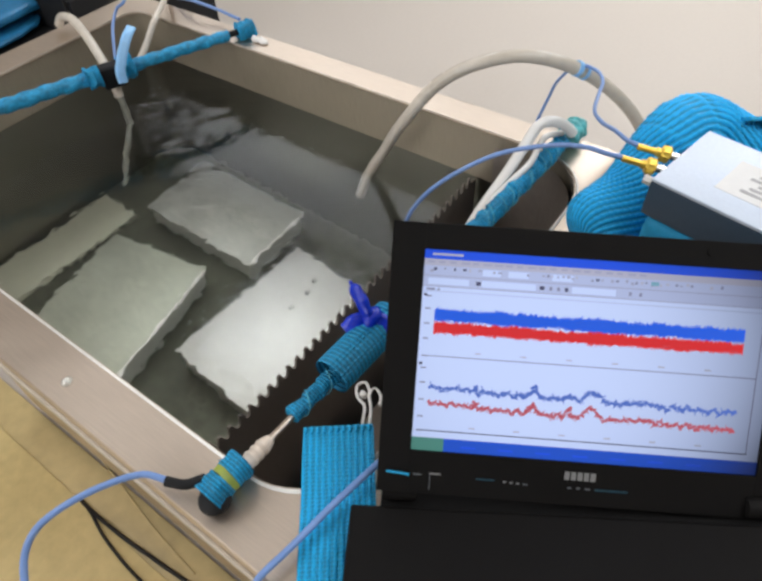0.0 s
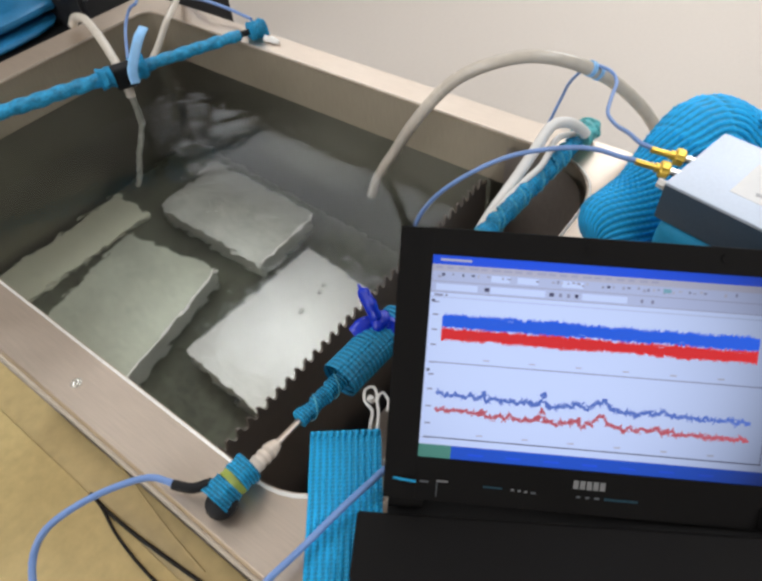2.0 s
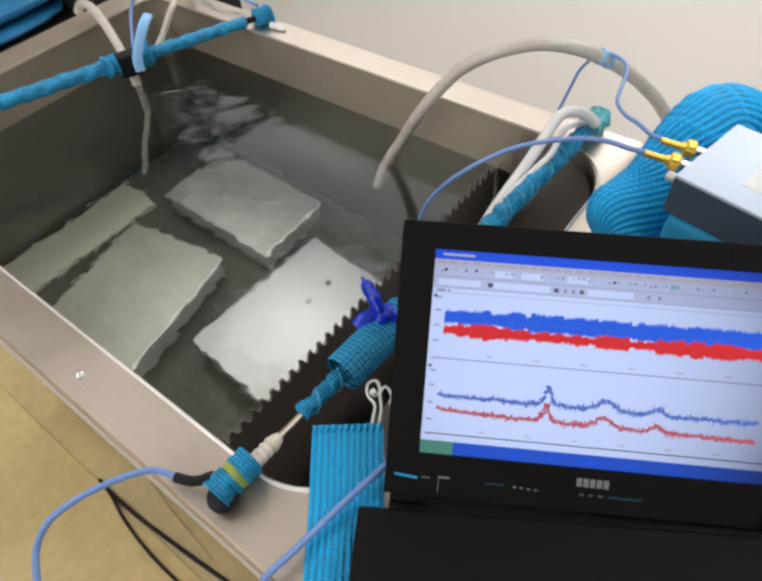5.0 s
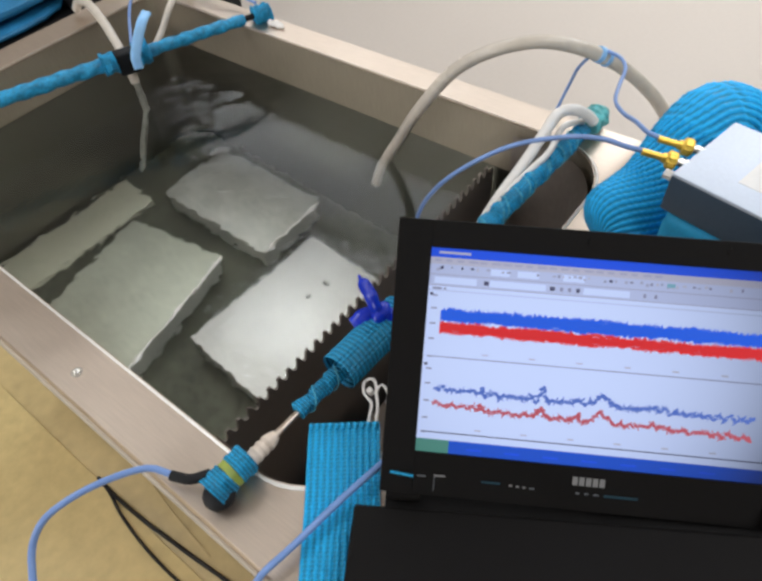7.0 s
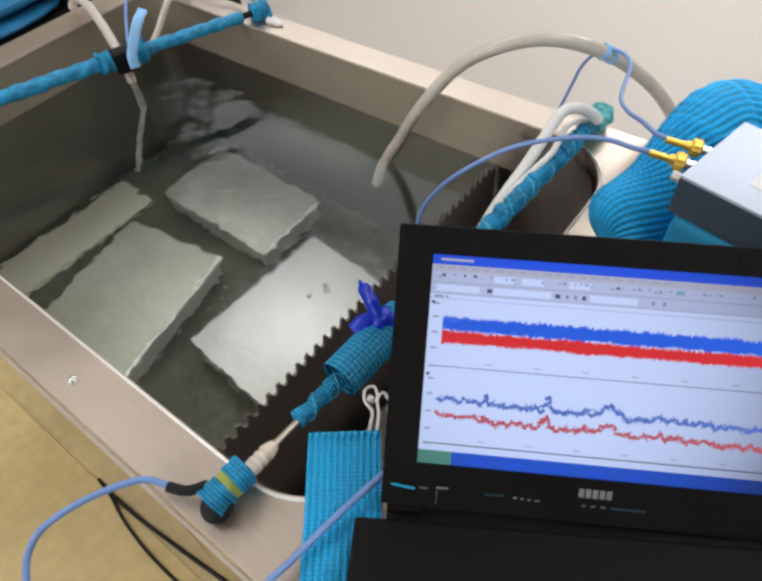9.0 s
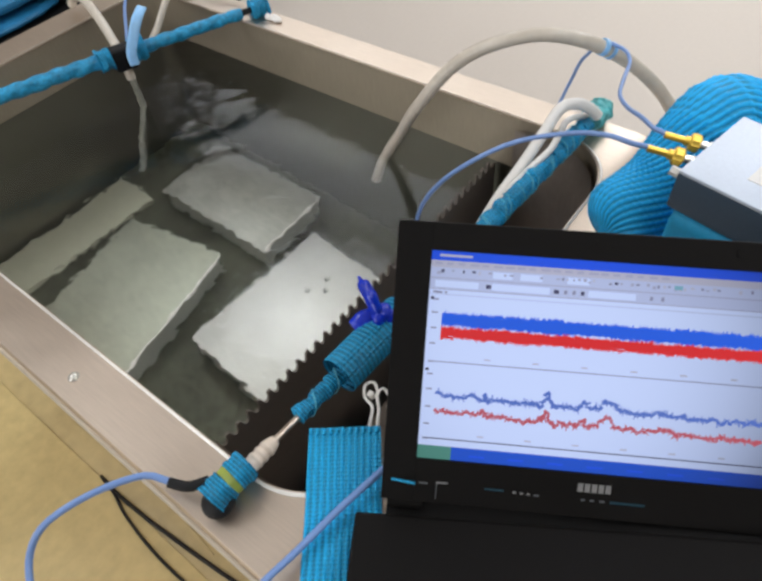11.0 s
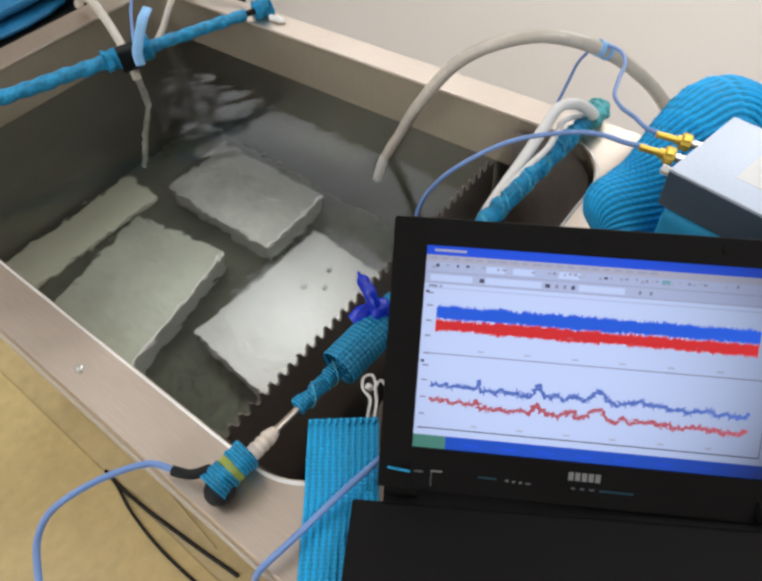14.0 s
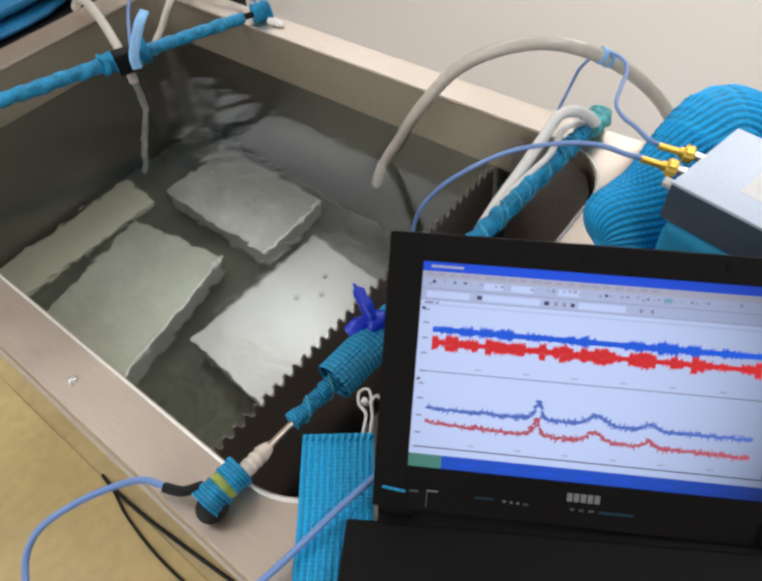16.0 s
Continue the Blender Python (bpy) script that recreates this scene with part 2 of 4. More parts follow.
def part(name, bm, material, parent=None, label="", smooth=True, base=None):
    """Links a bmesh in world coordinates as one mesh object under a thing or part."""
    org = BASE[parent] if parent else Vector(base or (0, 0, 0))
    bmesh.ops.translate(bm, verts=bm.verts, vec=-org)
    bmesh.ops.recalc_face_normals(bm, faces=bm.faces)
    me = bpy.data.meshes.new(name)
    bm.to_mesh(me)
    bm.free()
    for mm in material if isinstance(material, (list, tuple)) else (material,):
        me.materials.append(mm)
    if smooth:
        me.shade_smooth()
        me.set_sharp_from_angle(angle=radians(38))
    ob = new(name, me)
    if parent:
        ob.parent = parent
    else:
        ob.location = org
    BASE[ob] = org
    if label:
        ob["label"] = label
    return ob


def box(bm, a, b, bev=0.0, seg=2, m=None):
    """A bevelled box between two corners, then moved by m."""
    a, b = Vector(a), Vector(b)
    r = bmesh.ops.create_cube(bm, size=1)
    vs = r["verts"]
    bmesh.ops.scale(bm, verts=vs, vec=b - a)
    bmesh.ops.translate(bm, verts=vs, vec=(a + b) / 2)
    if bev:
        es = list({e for v in vs for e in v.link_edges})
        r = bmesh.ops.bevel(bm, geom=es, offset=bev, segments=seg, affect="EDGES", profile=0.6)
        vs = list({v for v in r["verts"]} | {v for v in vs if v.is_valid})
    if m is not None:
        bmesh.ops.transform(bm, matrix=m, verts=vs)
    return vs


def spline(pts, step):
    """Points at even steps along a Catmull-Rom curve."""
    p = [Vector(q) for q in pts]
    p = [2 * p[0] - p[1]] + p + [2 * p[-1] - p[-2]]
    out = []
    for i in range(1, len(p) - 2):
        n = max(2, int((p[i + 1] - p[i]).length / step))
        for j in range(n):
            u = j / n
            out.append(0.5 * (2 * p[i] + (p[i + 1] - p[i - 1]) * u + (2 * p[i - 1] - 5 * p[i] + 4 * p[i + 1] - p[i + 2]) * u * u
                              + (3 * p[i] - p[i - 1] - 3 * p[i + 1] + p[i + 2]) * u ** 3))
    out.append(p[-2])
    return out


def frames(ps):
    """A tangent and two steady side vectors at each point of a curve."""
    out, side = [], None
    for i, q in enumerate(ps):
        tan = (ps[min(i + 1, len(ps) - 1)] - ps[max(i - 1, 0)]).normalized()
        if side is None:
            side = tan.orthogonal().normalized()
        side = (side - tan * side.dot(tan)).normalized()
        out.append((tan, side, tan.cross(side)))
    return out


def tube(bm, pts, r, sides=12, step=0.008, shape=None, caps=True, flat=1.0, twist=None):
    """A round tube along a curve; shape(s, angle) scales its radius; UV in metres."""
    ps = spline(pts, step) if len(pts) > 2 else [Vector(pts[0]).lerp(Vector(pts[1]), i / max(1, int((Vector(pts[1]) - Vector(pts[0])).length / step))) for i in range(max(1, int((Vector(pts[1]) - Vector(pts[0])).length / step)) + 1)]
    fr = frames(ps)
    uv = bm.loops.layers.uv.verify()
    rings, s, ss = [], 0.0, []
    for i, (q, (tn, a, b)) in enumerate(zip(ps, fr)):
        if i:
            s += (q - ps[i - 1]).length
        ss.append(s)
        ring = []
        for k in range(sides):
            an = 2 * math.pi * k / sides
            rad = r * (shape(s, an) if shape else 1)
            ring.append(bm.verts.new(q + a * math.cos(an) * rad + b * math.sin(an) * rad * flat))
        rings.append(ring)
    for i in range(len(rings) - 1):
        for k in range(sides):
            k2 = (k + 1) % sides
            f = bm.faces.new((rings[i][k], rings[i][k2], rings[i + 1][k2], rings[i + 1][k]))
            us = [(ss[i], 2 * math.pi * r * k / sides), (ss[i], 2 * math.pi * r * (k + 1) / sides), (ss[i + 1], 2 * math.pi * r * (k + 1) / sides), (ss[i + 1], 2 * math.pi * r * k / sides)]
            for lp, c in zip(f.loops, us):
                lp[uv].uv = c if twist is None else (c[1] + twist * c[0], c[0])
    if caps:
        bm.faces.new(rings[0])
        bm.faces.new(rings[-1])
    return bm


def ribbon(bm, pts, across, width, thick, ribs=0, step=0.008, sag=0.0):
    """A woven strap along a curve with rounded ribs; across is one vector or one for each point; UV in metres."""
    ps = spline(pts, step)
    n = len(ps)
    cols = max(2, ribs * 4) if ribs else 6
    uv = bm.loops.layers.uv.verify()
    fr = frames(ps)
    top, bot, ss, s = [], [], [], 0.0
    for i, q in enumerate(ps):
        if i:
            s += (q - ps[i - 1]).length
        ss.append(s)
        ac = Vector(across(i / (n - 1))) if callable(across) else Vector(across)
        tn = fr[i][0]
        ac = (ac - tn * ac.dot(tn)).normalized()
        nn = ac.cross(tn).normalized()
        if nn.z < 0:
            nn = -nn
        rt, rb = [], []
        for k in range(cols + 1):
            u = k / cols
            h = 0.5 * thick * (0.64 + 0.36 * math.cos(2 * math.pi * u * ribs)) if ribs else 0.5 * thick
            h *= 0.35 if k in (0, cols) else 1
            c = q + ac * (u - 0.5) * width - nn * sag * math.sin(math.pi * u)
            rt.append(bm.verts.new(c + nn * h))
            rb.append(bm.verts.new(c - nn * h))
        top.append(rt)
        bot.append(rb)
    for i in range(n - 1):
        for k in range(cols):
            for rows in (top, bot):
                f = bm.faces.new((rows[i][k], rows[i][k + 1], rows[i + 1][k + 1], rows[i + 1][k]))
                for lp, c in zip(f.loops, ((k, i), (k + 1, i), (k + 1, i + 1), (k, i + 1))):
                    lp[uv].uv = (c[0] / cols * width, ss[c[1]])
        for k in (0, cols):
            bm.faces.new((top[i][k], top[i + 1][k], bot[i + 1][k], bot[i][k]))
    for i in (0, n - 1):
        for k in range(cols):
            bm.faces.new((top[i][k], top[i][k + 1], bot[i][k + 1], bot[i][k]))
    return bm


def wrapped(pitch, depth=0.14, seed=0.0):
    """Radius of a rod wound with net tape: overlapping turns, a little lumpy."""
    def f(s, an):
        ph = (s / pitch + an / (2 * math.pi) + seed) % 1.0
        return 1 + depth * (0.5 - ph) + 0.22 * noise.noise(Vector((s * 75 + seed * 9, math.cos(an) * 1.2, math.sin(an) * 1.2))) + 0.10 * noise.noise(Vector((s * 220, math.cos(an) * 3, math.sin(an) * 3)))
    return f


def twisted(pitch, seed=0.0):
    """Radius of a rod bound with two strands of slack yarn."""
    def f(s, an):
        ph = 2 * math.pi * s / pitch + an + seed
        return 0.94 + 0.16 * abs(math.sin(ph)) + 0.16 * noise.noise(Vector((s * 60 + seed * 9, math.cos(an), math.sin(an)))) + 0.05 * noise.noise(Vector((s * 260, math.cos(an) * 3, math.sin(an) * 3)))
    return f


def cable(name, pts, r, material, label, category="cable", sides=10, step=0.006):
    bm = tube(bmesh.new(), pts, r, sides, step)
    ob = part(name, bm, material, None, base=pts[0])
    return tagged(ob, label, category)


def rounded(x0, y0, x1, y1, radii, n=10):
    """Corner points of a rectangle with its own radius at each corner, counter-clockwise from x0, y0."""
    out = []
    for (cx, cy, sx, sy, a0), r in zip(((x0, y0, 1, 1, 180), (x1, y0, -1, 1, 270), (x1, y1, -1, -1, 0), (x0, y1, 1, -1, 90)), radii):
        for i in range(n + 1):
            a = radians(a0 + 90 * i / n)
            out.append((cx + sx * r + r * math.cos(a), cy + sy * r + r * math.sin(a)))
    return out


# ---- room ----
R0, R1 = -4.0, 5.0
bm = bmesh.new()
box(bm, (R0, R0, FLOOR_Z - 0.1), (R1, R1, FLOOR_Z))
tagged(part("floor", bm, FLOOR_M, smooth=False), "beige linoleum floor with soft sheen", "floor", kind="structure")
bm = bmesh.new()
box(bm, (R0, R0, CEIL_Z), (R1, R1, CEIL_Z + 0.1))
tagged(part("ceiling", bm, CEIL_M, smooth=False), "plain white ceiling above the room", "ceiling", kind="structure")
for nm, a, b in (("wall_north", (R0, R1, FLOOR_Z), (R1, R1 + 0.15, CEIL_Z)), ("wall_south", (R0, R0 - 0.15, FLOOR_Z), (R1, R0, CEIL_Z)),
                 ("wall_east", (R1, R0, FLOOR_Z), (R1 + 0.15, R1, CEIL_Z)), ("wall_west", None, None)):
    bm = bmesh.new()
    if a is None:   # wall with a window opening
        for a, b in (((R0 - 0.15, R0, FLOOR_Z), (R0, -0.3, CEIL_Z)), ((R0 - 0.15, 2.3, FLOOR_Z), (R0, R1, CEIL_Z)),
                     ((R0 - 0.15, -0.3, FLOOR_Z), (R0, 2.3, -0.1)), ((R0 - 0.15, -0.3, 1.3), (R0, 2.3, CEIL_Z))):
            box(bm, a, b)
    else:
        box(bm, a, b)
    tagged(part(nm, bm, WALL_M, smooth=False), "plain cream painted room wall", "wall", kind="structure")
win = thing("window_1", (R0, 1.0, -0.1), "wide white framed window in the room wall", "window", kind="structure")
for a, b in (((R0 - 0.12, -0.3, -0.1), (R0 - 0.06, 2.3, -0.04)), ((R0 - 0.12, -0.3, 1.24), (R0 - 0.06, 2.3, 1.3)), ((R0 - 0.12, -0.3, -0.04), (R0 - 0.06, -0.24, 1.24)),
             ((R0 - 0.12, 2.24, -0.04), (R0 - 0.06, 2.3, 1.24)), ((R0 - 0.12, 0.97, -0.04), (R0 - 0.06, 1.03, 1.24))):
    bm = bmesh.new()
    box(bm, a, b, 0.004, 1)
    part("window_frame", bm, CEIL_M, win)
for y0, y1 in ((-0.24, 0.97), (1.03, 2.24)):
    bm = bmesh.new()
    box(bm, (R0 - 0.095, y0, -0.04), (R0 - 0.089, y1, 1.24))
    part("pane", bm, PANE, win, smooth=False).visible_shadow = False
# frames added round the unseen lamps
for lx, ly, sx, sy, watts in LIGHTS:
    e = thing("unseen_light_frame", (lx, ly, CEIL_Z), "white frame added round an unseen ceiling lamp", "ceiling light", "ceiling lights")
    hx, hy = sx / 2 + 0.02, sy / 2 + 0.02
    for s_ in (-1, 1):
        bm = bmesh.new()
        box(bm, (lx - hx - 0.03, ly + s_ * (hy + 0.015) - 0.015, CEIL_Z - 0.09), (lx + hx + 0.03, ly + s_ * (hy + 0.015) + 0.015, CEIL_Z), 0.003, 1)
        part("frame_rail", bm, CEIL_M, e)
        bm = bmesh.new()
        box(bm, (lx + s_ * (hx + 0.015) - 0.015, ly - hy, CEIL_Z - 0.09), (lx + s_ * (hx + 0.015) + 0.015, ly + hy, CEIL_Z), 0.003, 1)
        part("frame_rail", bm, CEIL_M, e)

# ---- steel tank ----
W, D = 0.586, 0.972
WATER_Z = -0.088
BOTTOM_Z = -0.52
NEAR = -0.42          # outer edge of the near deck
LEFT, RIGHT, BACK = -0.058, 0.640, 1.045
tank = thing("water_tank", (0.3, 0.4, FLOOR_Z), "brushed stainless steel water tank with folded rim", "tank")

# deck: a rim sheet with a rounded opening
bm = bmesh.new()
outer = rounded(LEFT, NEAR, RIGHT, BACK, (0.004,) * 4, 10)
inner = rounded(0.0, 0.0, W, D, (0.085, 0.085, 0.03, 0.03), 10)


def loop(bm, pts, z):
    return [bm.verts.new((x, y, z)) for x, y in pts]


def band(bm, a, b):
    for i in range(len(a)):
        j = (i + 1) % len(a)
        bm.faces.new((a[i], a[j], b[j], b[i]))


def inset(pts, d, cx=0.293, cy=0.45):
    return [(x + math.copysign(d, x - cx), y + math.copysign(d, y - cy)) for x, y in pts]


o0, o1 = loop(bm, outer, 0.0), loop(bm, inset(outer, 0.002), -0.003)
i0, i1 = loop(bm, inner, 0.0), loop(bm, inset(inner, -0.002), -0.0025)
band(bm, o0, i0)
band(bm, o0, o1)
band(bm, i0, i1)
o2 = loop(bm, inset(outer, 0.002), -0.022)
o3 = loop(bm, inset(outer, -0.006), -0.026)
band(bm, o1, o2)
band(bm, o2, o3)
part("rim", bm, STEEL_Y, tank, "wide folded steel rim")

# inner walls down to the bottom, with real thickness behind
bm = bmesh.new()
w0 = loop(bm, inset(inner, -0.002), -0.0025)
w1 = loop(bm, inset(inner, -0.003), -0.012)
w2 = loop(bm, inset(inner, -0.003), WATER_Z)
band(bm, w0, w1)
band(bm, w1, w2)
part("upper_wall", bm, STEEL_DRY, tank, "dry brushed steel wall above the waterline")
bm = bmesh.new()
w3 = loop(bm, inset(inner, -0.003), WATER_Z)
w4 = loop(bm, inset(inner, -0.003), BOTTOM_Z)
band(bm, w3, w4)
part("basin", bm, STEEL_IN, tank, "greenish grey steel basin, shade in its colour")
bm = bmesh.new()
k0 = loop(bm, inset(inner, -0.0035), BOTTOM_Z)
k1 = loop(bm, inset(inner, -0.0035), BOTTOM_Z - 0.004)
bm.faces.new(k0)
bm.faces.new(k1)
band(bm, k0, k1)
part("basin_floor", bm, FLOOR_STEEL, tank, "greenish steel basin floor, shade of the gaps in its colour")
# outer cabinet panels
for nm, a, b, m_ in (("side_panel", (-0.006, NEAR + 0.01, FLOOR_Z + 0.05), (-0.001, BACK - 0.01, -0.003), STEEL_Y),
                     ("side_panel", (RIGHT - 0.012, NEAR + 0.01, FLOOR_Z + 0.05), (RIGHT - 0.006, BACK - 0.01, -0.02), STEEL_Y),
                     ("end_panel", (-0.001, BACK - 0.012, FLOOR_Z + 0.05), (RIGHT - 0.012, BACK - 0.006, -0.02), STEEL_X),
                     ("end_panel", (-0.001, NEAR + 0.006, FLOOR_Z + 0.05), (RIGHT - 0.012, NEAR + 0.012, -0.02), STEEL_X)):
    bm = bmesh.new()
    box(bm, a, b, 0.001, 1)
    part(nm, bm, m_, tank, smooth=False)
for fx in (0.03, RIGHT - 0.05):
    for fy in (NEAR + 0.05, BACK - 0.05):
        bm = bmesh.new()
        tube(bm, [(fx, fy, FLOOR_Z), (fx, fy, FLOOR_Z + 0.06)], 0.02, 14, 0.03)
        part("foot", bm, RUBBER, tank, "black rubber foot")
bm = bmesh.new()
e0, e1 = loop(bm, inset(inner, 0.0040), 0.0004), loop(bm, inset(inner, 0.0018), 0.0026)
e2, e3 = loop(bm, inset(inner, -0.0016), 0.0026), loop(bm, inset(inner, -0.0034), -0.0008)
for ea, eb in ((e0, e1), (e1, e2), (e2, e3)):
    band(bm, ea, eb)
part("rolled_lip", bm, LIP, tank, "bright rolled lip round the opening")
bm = tube(bmesh.new(), [(LEFT - 0.003, NEAR, -0.023), (LEFT - 0.003, BACK, -0.023)], 0.0035, 10, 0.2)
part("rolled_edge", bm, DULL, tank, "bright rolled edge under the rim")
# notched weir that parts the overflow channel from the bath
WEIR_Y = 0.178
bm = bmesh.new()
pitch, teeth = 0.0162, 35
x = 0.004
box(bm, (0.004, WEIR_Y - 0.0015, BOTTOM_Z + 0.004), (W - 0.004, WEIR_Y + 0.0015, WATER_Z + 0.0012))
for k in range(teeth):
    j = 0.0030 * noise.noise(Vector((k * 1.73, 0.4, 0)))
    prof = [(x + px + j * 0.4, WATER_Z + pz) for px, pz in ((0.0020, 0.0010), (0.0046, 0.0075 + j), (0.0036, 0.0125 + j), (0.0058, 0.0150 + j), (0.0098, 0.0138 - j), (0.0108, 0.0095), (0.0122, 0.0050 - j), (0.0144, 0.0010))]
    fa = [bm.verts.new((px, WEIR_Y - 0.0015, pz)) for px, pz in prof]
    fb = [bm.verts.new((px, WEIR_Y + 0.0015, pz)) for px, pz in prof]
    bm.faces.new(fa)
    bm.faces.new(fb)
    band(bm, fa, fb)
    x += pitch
part("notched_weir", bm, WEIR_M, tank, "toothed overflow weir plate, shade in its colour", smooth=False)
# channel walls and floor, their shade in the steel colour
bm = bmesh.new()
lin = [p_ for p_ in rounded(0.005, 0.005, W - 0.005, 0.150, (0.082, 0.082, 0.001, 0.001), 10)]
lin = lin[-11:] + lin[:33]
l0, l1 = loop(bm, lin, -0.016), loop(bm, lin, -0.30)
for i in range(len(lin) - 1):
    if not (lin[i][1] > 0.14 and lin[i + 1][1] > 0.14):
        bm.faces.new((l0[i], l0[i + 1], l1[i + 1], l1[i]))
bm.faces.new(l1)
part("overflow_channel", bm, STEEL_DARK, tank, "overflow channel beyond the weir, shade in its colour")
# bolts on the rim
for bx, by in ((-0.036, 0.313), (-0.036, 0.75), (0.612, 0.30)):
    bm = bmesh.new()
    tube(bm, [(bx, by, 0.0), (bx, by, 0.0015)], 0.0062, 16, 0.01)
    bmesh.ops.create_uvsphere(bm, u_segments=14, v_segments=8, radius=0.0044, matrix=Matrix.Translation((bx, by, 0.0018)) @ Matrix.Diagonal((1, 1, 0.7, 1)))
    part("bolt", bm, BRIGHT, tank, "bright domed rim bolt")

# ---- submerged steel cases ----


def case(cx, cy, sx, sy, rz, label, face=PLATE):
    z1, z0 = -0.45, BOTTOM_Z + 0.002
    e = thing("submerged_case", (cx, cy, z0), label, "steel case", "cases on the tank bottom")
    m = Matrix.Translation((cx, cy, 0)) @ Matrix.Rotation(radians(rz), 4, "Z")
    bm = bmesh.new()
    box(bm, (-sx / 2, -sy / 2, z1 - 0.004), (sx / 2, sy / 2, z1), 0.0015, 2, m)
    part("top_plate", bm, face, e, "pale satin steel face")
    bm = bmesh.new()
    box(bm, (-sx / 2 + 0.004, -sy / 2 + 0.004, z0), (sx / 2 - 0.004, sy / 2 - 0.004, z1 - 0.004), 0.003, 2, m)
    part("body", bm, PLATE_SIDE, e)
    # the edge's glint, added as a thin pale tube
    part("edge_glint", tube(bmesh.new(), [m @ Vector((-sx / 2 + 0.004, -sy / 2, z1 - 0.002)), m @ Vector((sx / 2 - 0.004, -sy / 2, z1 - 0.002))], 0.0030, 8, 0.02), LIP, e, "pale strip for the glint on the edge")


case(0.163, 0.682, 0.285, 0.215, 11, "pale green-grey steel case lying under water", PLATE_GREEN)
case(0.457, 0.683, 0.168, 0.285, 1, "grey steel case under water by the far wall", PLATE_GREY)
case(0.306, 0.393, 0.304, 0.222, -4, "bright white-lit steel case under water by the weir")

# No rail: a pale slab added for the lit floor by the back wall.
rail = thing("lit_floor_strip", (0.19, 0.90, BOTTOM_Z), "pale strip for the lit basin floor along the back wall", "rail")
bm = bmesh.new()
box(bm, (-0.205, -0.052, BOTTOM_Z + 0.002), (0.150, 0.050, -0.508), 0.005, 2, Matrix.Translation((0.212, 0.916, 0)) @ Matrix.Rotation(radians(-0.6), 4, "Z"))
part("slab", bm, LIT_FLOOR, rail)

# ---- water ----
bm = bmesh.new()
NX, NY = 220, 280
X0, X1, Y0, Y1 = -0.022, W + 0.022, WEIR_Y + 0.002, D + 0.0
vs = []


def ripple(x, y):
    d = math.hypot(x - 0.49, (y - 0.70) * 0.85)
    a = 0.00022 + 0.0010 * math.exp(-(d / 0.145) ** 2)
    u, v = (x + y) * 0.707, (x - y) * 0.707
    z = a * (0.7 * noise.noise(Vector((u * 52, v * 16, 0.3))) + 0.40 * noise.noise(Vector((u * 105, v * 34, 1.7))))
    z += 0.00016 * noise.noise(Vector((x * 48, y * 48, 8))) + 0.00020 * noise.noise(Vector((x * 115, y * 115, 2))) + 0.0004 * noise.noise(Vector((x * 9, y * 9, 4)))
    return z


for iy in range(NY + 1):
    for ix in range(NX + 1):
        px, py = X0 + (X1 - X0) * ix / NX, Y0 + (Y1 - Y0) * iy / NY
        vs.append(bm.verts.new((px, py, WATER_Z + ripple(px, py))))
for iy in range(NY):
    for ix in range(NX):
        k = iy * (NX + 1) + ix
        bm.faces.new((vs[k], vs[k + 1], vs[k + NX + 2], vs[k + NX + 1]))
water = part("water", bm, WATER, None, base=(0.29, 0.55, WATER_Z))
if water.data.polygons[0].normal.z < 0:
    water.data.flip_normals()
tagged(water, "clear rippling greenish water filling the steel tank", "water", kind="structure")
water.visible_shadow = False

bubbles = []
for bx, by in ((0.252, 0.236), (0.266, 0.246), (0.226, 0.248)):
    bm = bmesh.new()
    bmesh.ops.create_uvsphere(bm, u_segments=14, v_segments=8, radius=0.004, matrix=Matrix.Translation((bx, by, WATER_Z + 0.001)) @ Matrix.Diagonal((1, 0.8, 0.6, 1)))
    ob = tagged(part("bubble", bm, WATER, None, base=(bx, by, WATER_Z)), "small air bubble drifting on the water", "bubble", "bubbles on the water")
    ob.visible_shadow = False
    bubbles.append((ob, bx, by))

# ---- far rod with hose clamp ----
rod = thing("wrapped_rod", (0.3, 0.81, 0.0), "steel rod wound with turquoise net tape across the tank", "rod")
A, B = Vector((0.632, 0.689, 0.013)), Vector((-0.035, 0.951, 0.013))
ax = (B - A).normalized()
part("core", tube(bmesh.new(), [A, B], 0.0055, 12, 0.02), RUBBER, rod, "black rod core")
part("tape_winding", tube(bmesh.new(), [A + ax * 0.045, A + ax * 0.235], 0.0098, 20, 0.0025, twisted(0.060)), ROPE, rod, "turquoise net tape")
part("tape_winding", tube(bmesh.new(), [A + ax * 0.285, B - ax * 0.02], 0.0112, 20, 0.0025, twisted(0.066, 0.4)), ROPE, rod, "turquoise net tape")
part("tape_end", tube(bmesh.new(), [A - ax * 0.005, A + ax * 0.026], 0.0165, 20, 0.003, wrapped(0.012, 0.2, 0.2)), TAPE, rod, "lumpy tape knot at the rod end")
part("tape_cuff", tube(bmesh.new(), [A + ax * 0.222, A + ax * 0.246], 0.019, 20, 0.003, wrapped(0.012, 0.18, 0.7)), TAPE, rod)
part("tape_cuff", tube(bmesh.new(), [A + ax * 0.280, A + ax * 0.303], 0.018, 20, 0.003, wrapped(0.012, 0.18, 0.1)), TAPE, rod)
C = A + ax * 0.263
bm = bmesh.new()
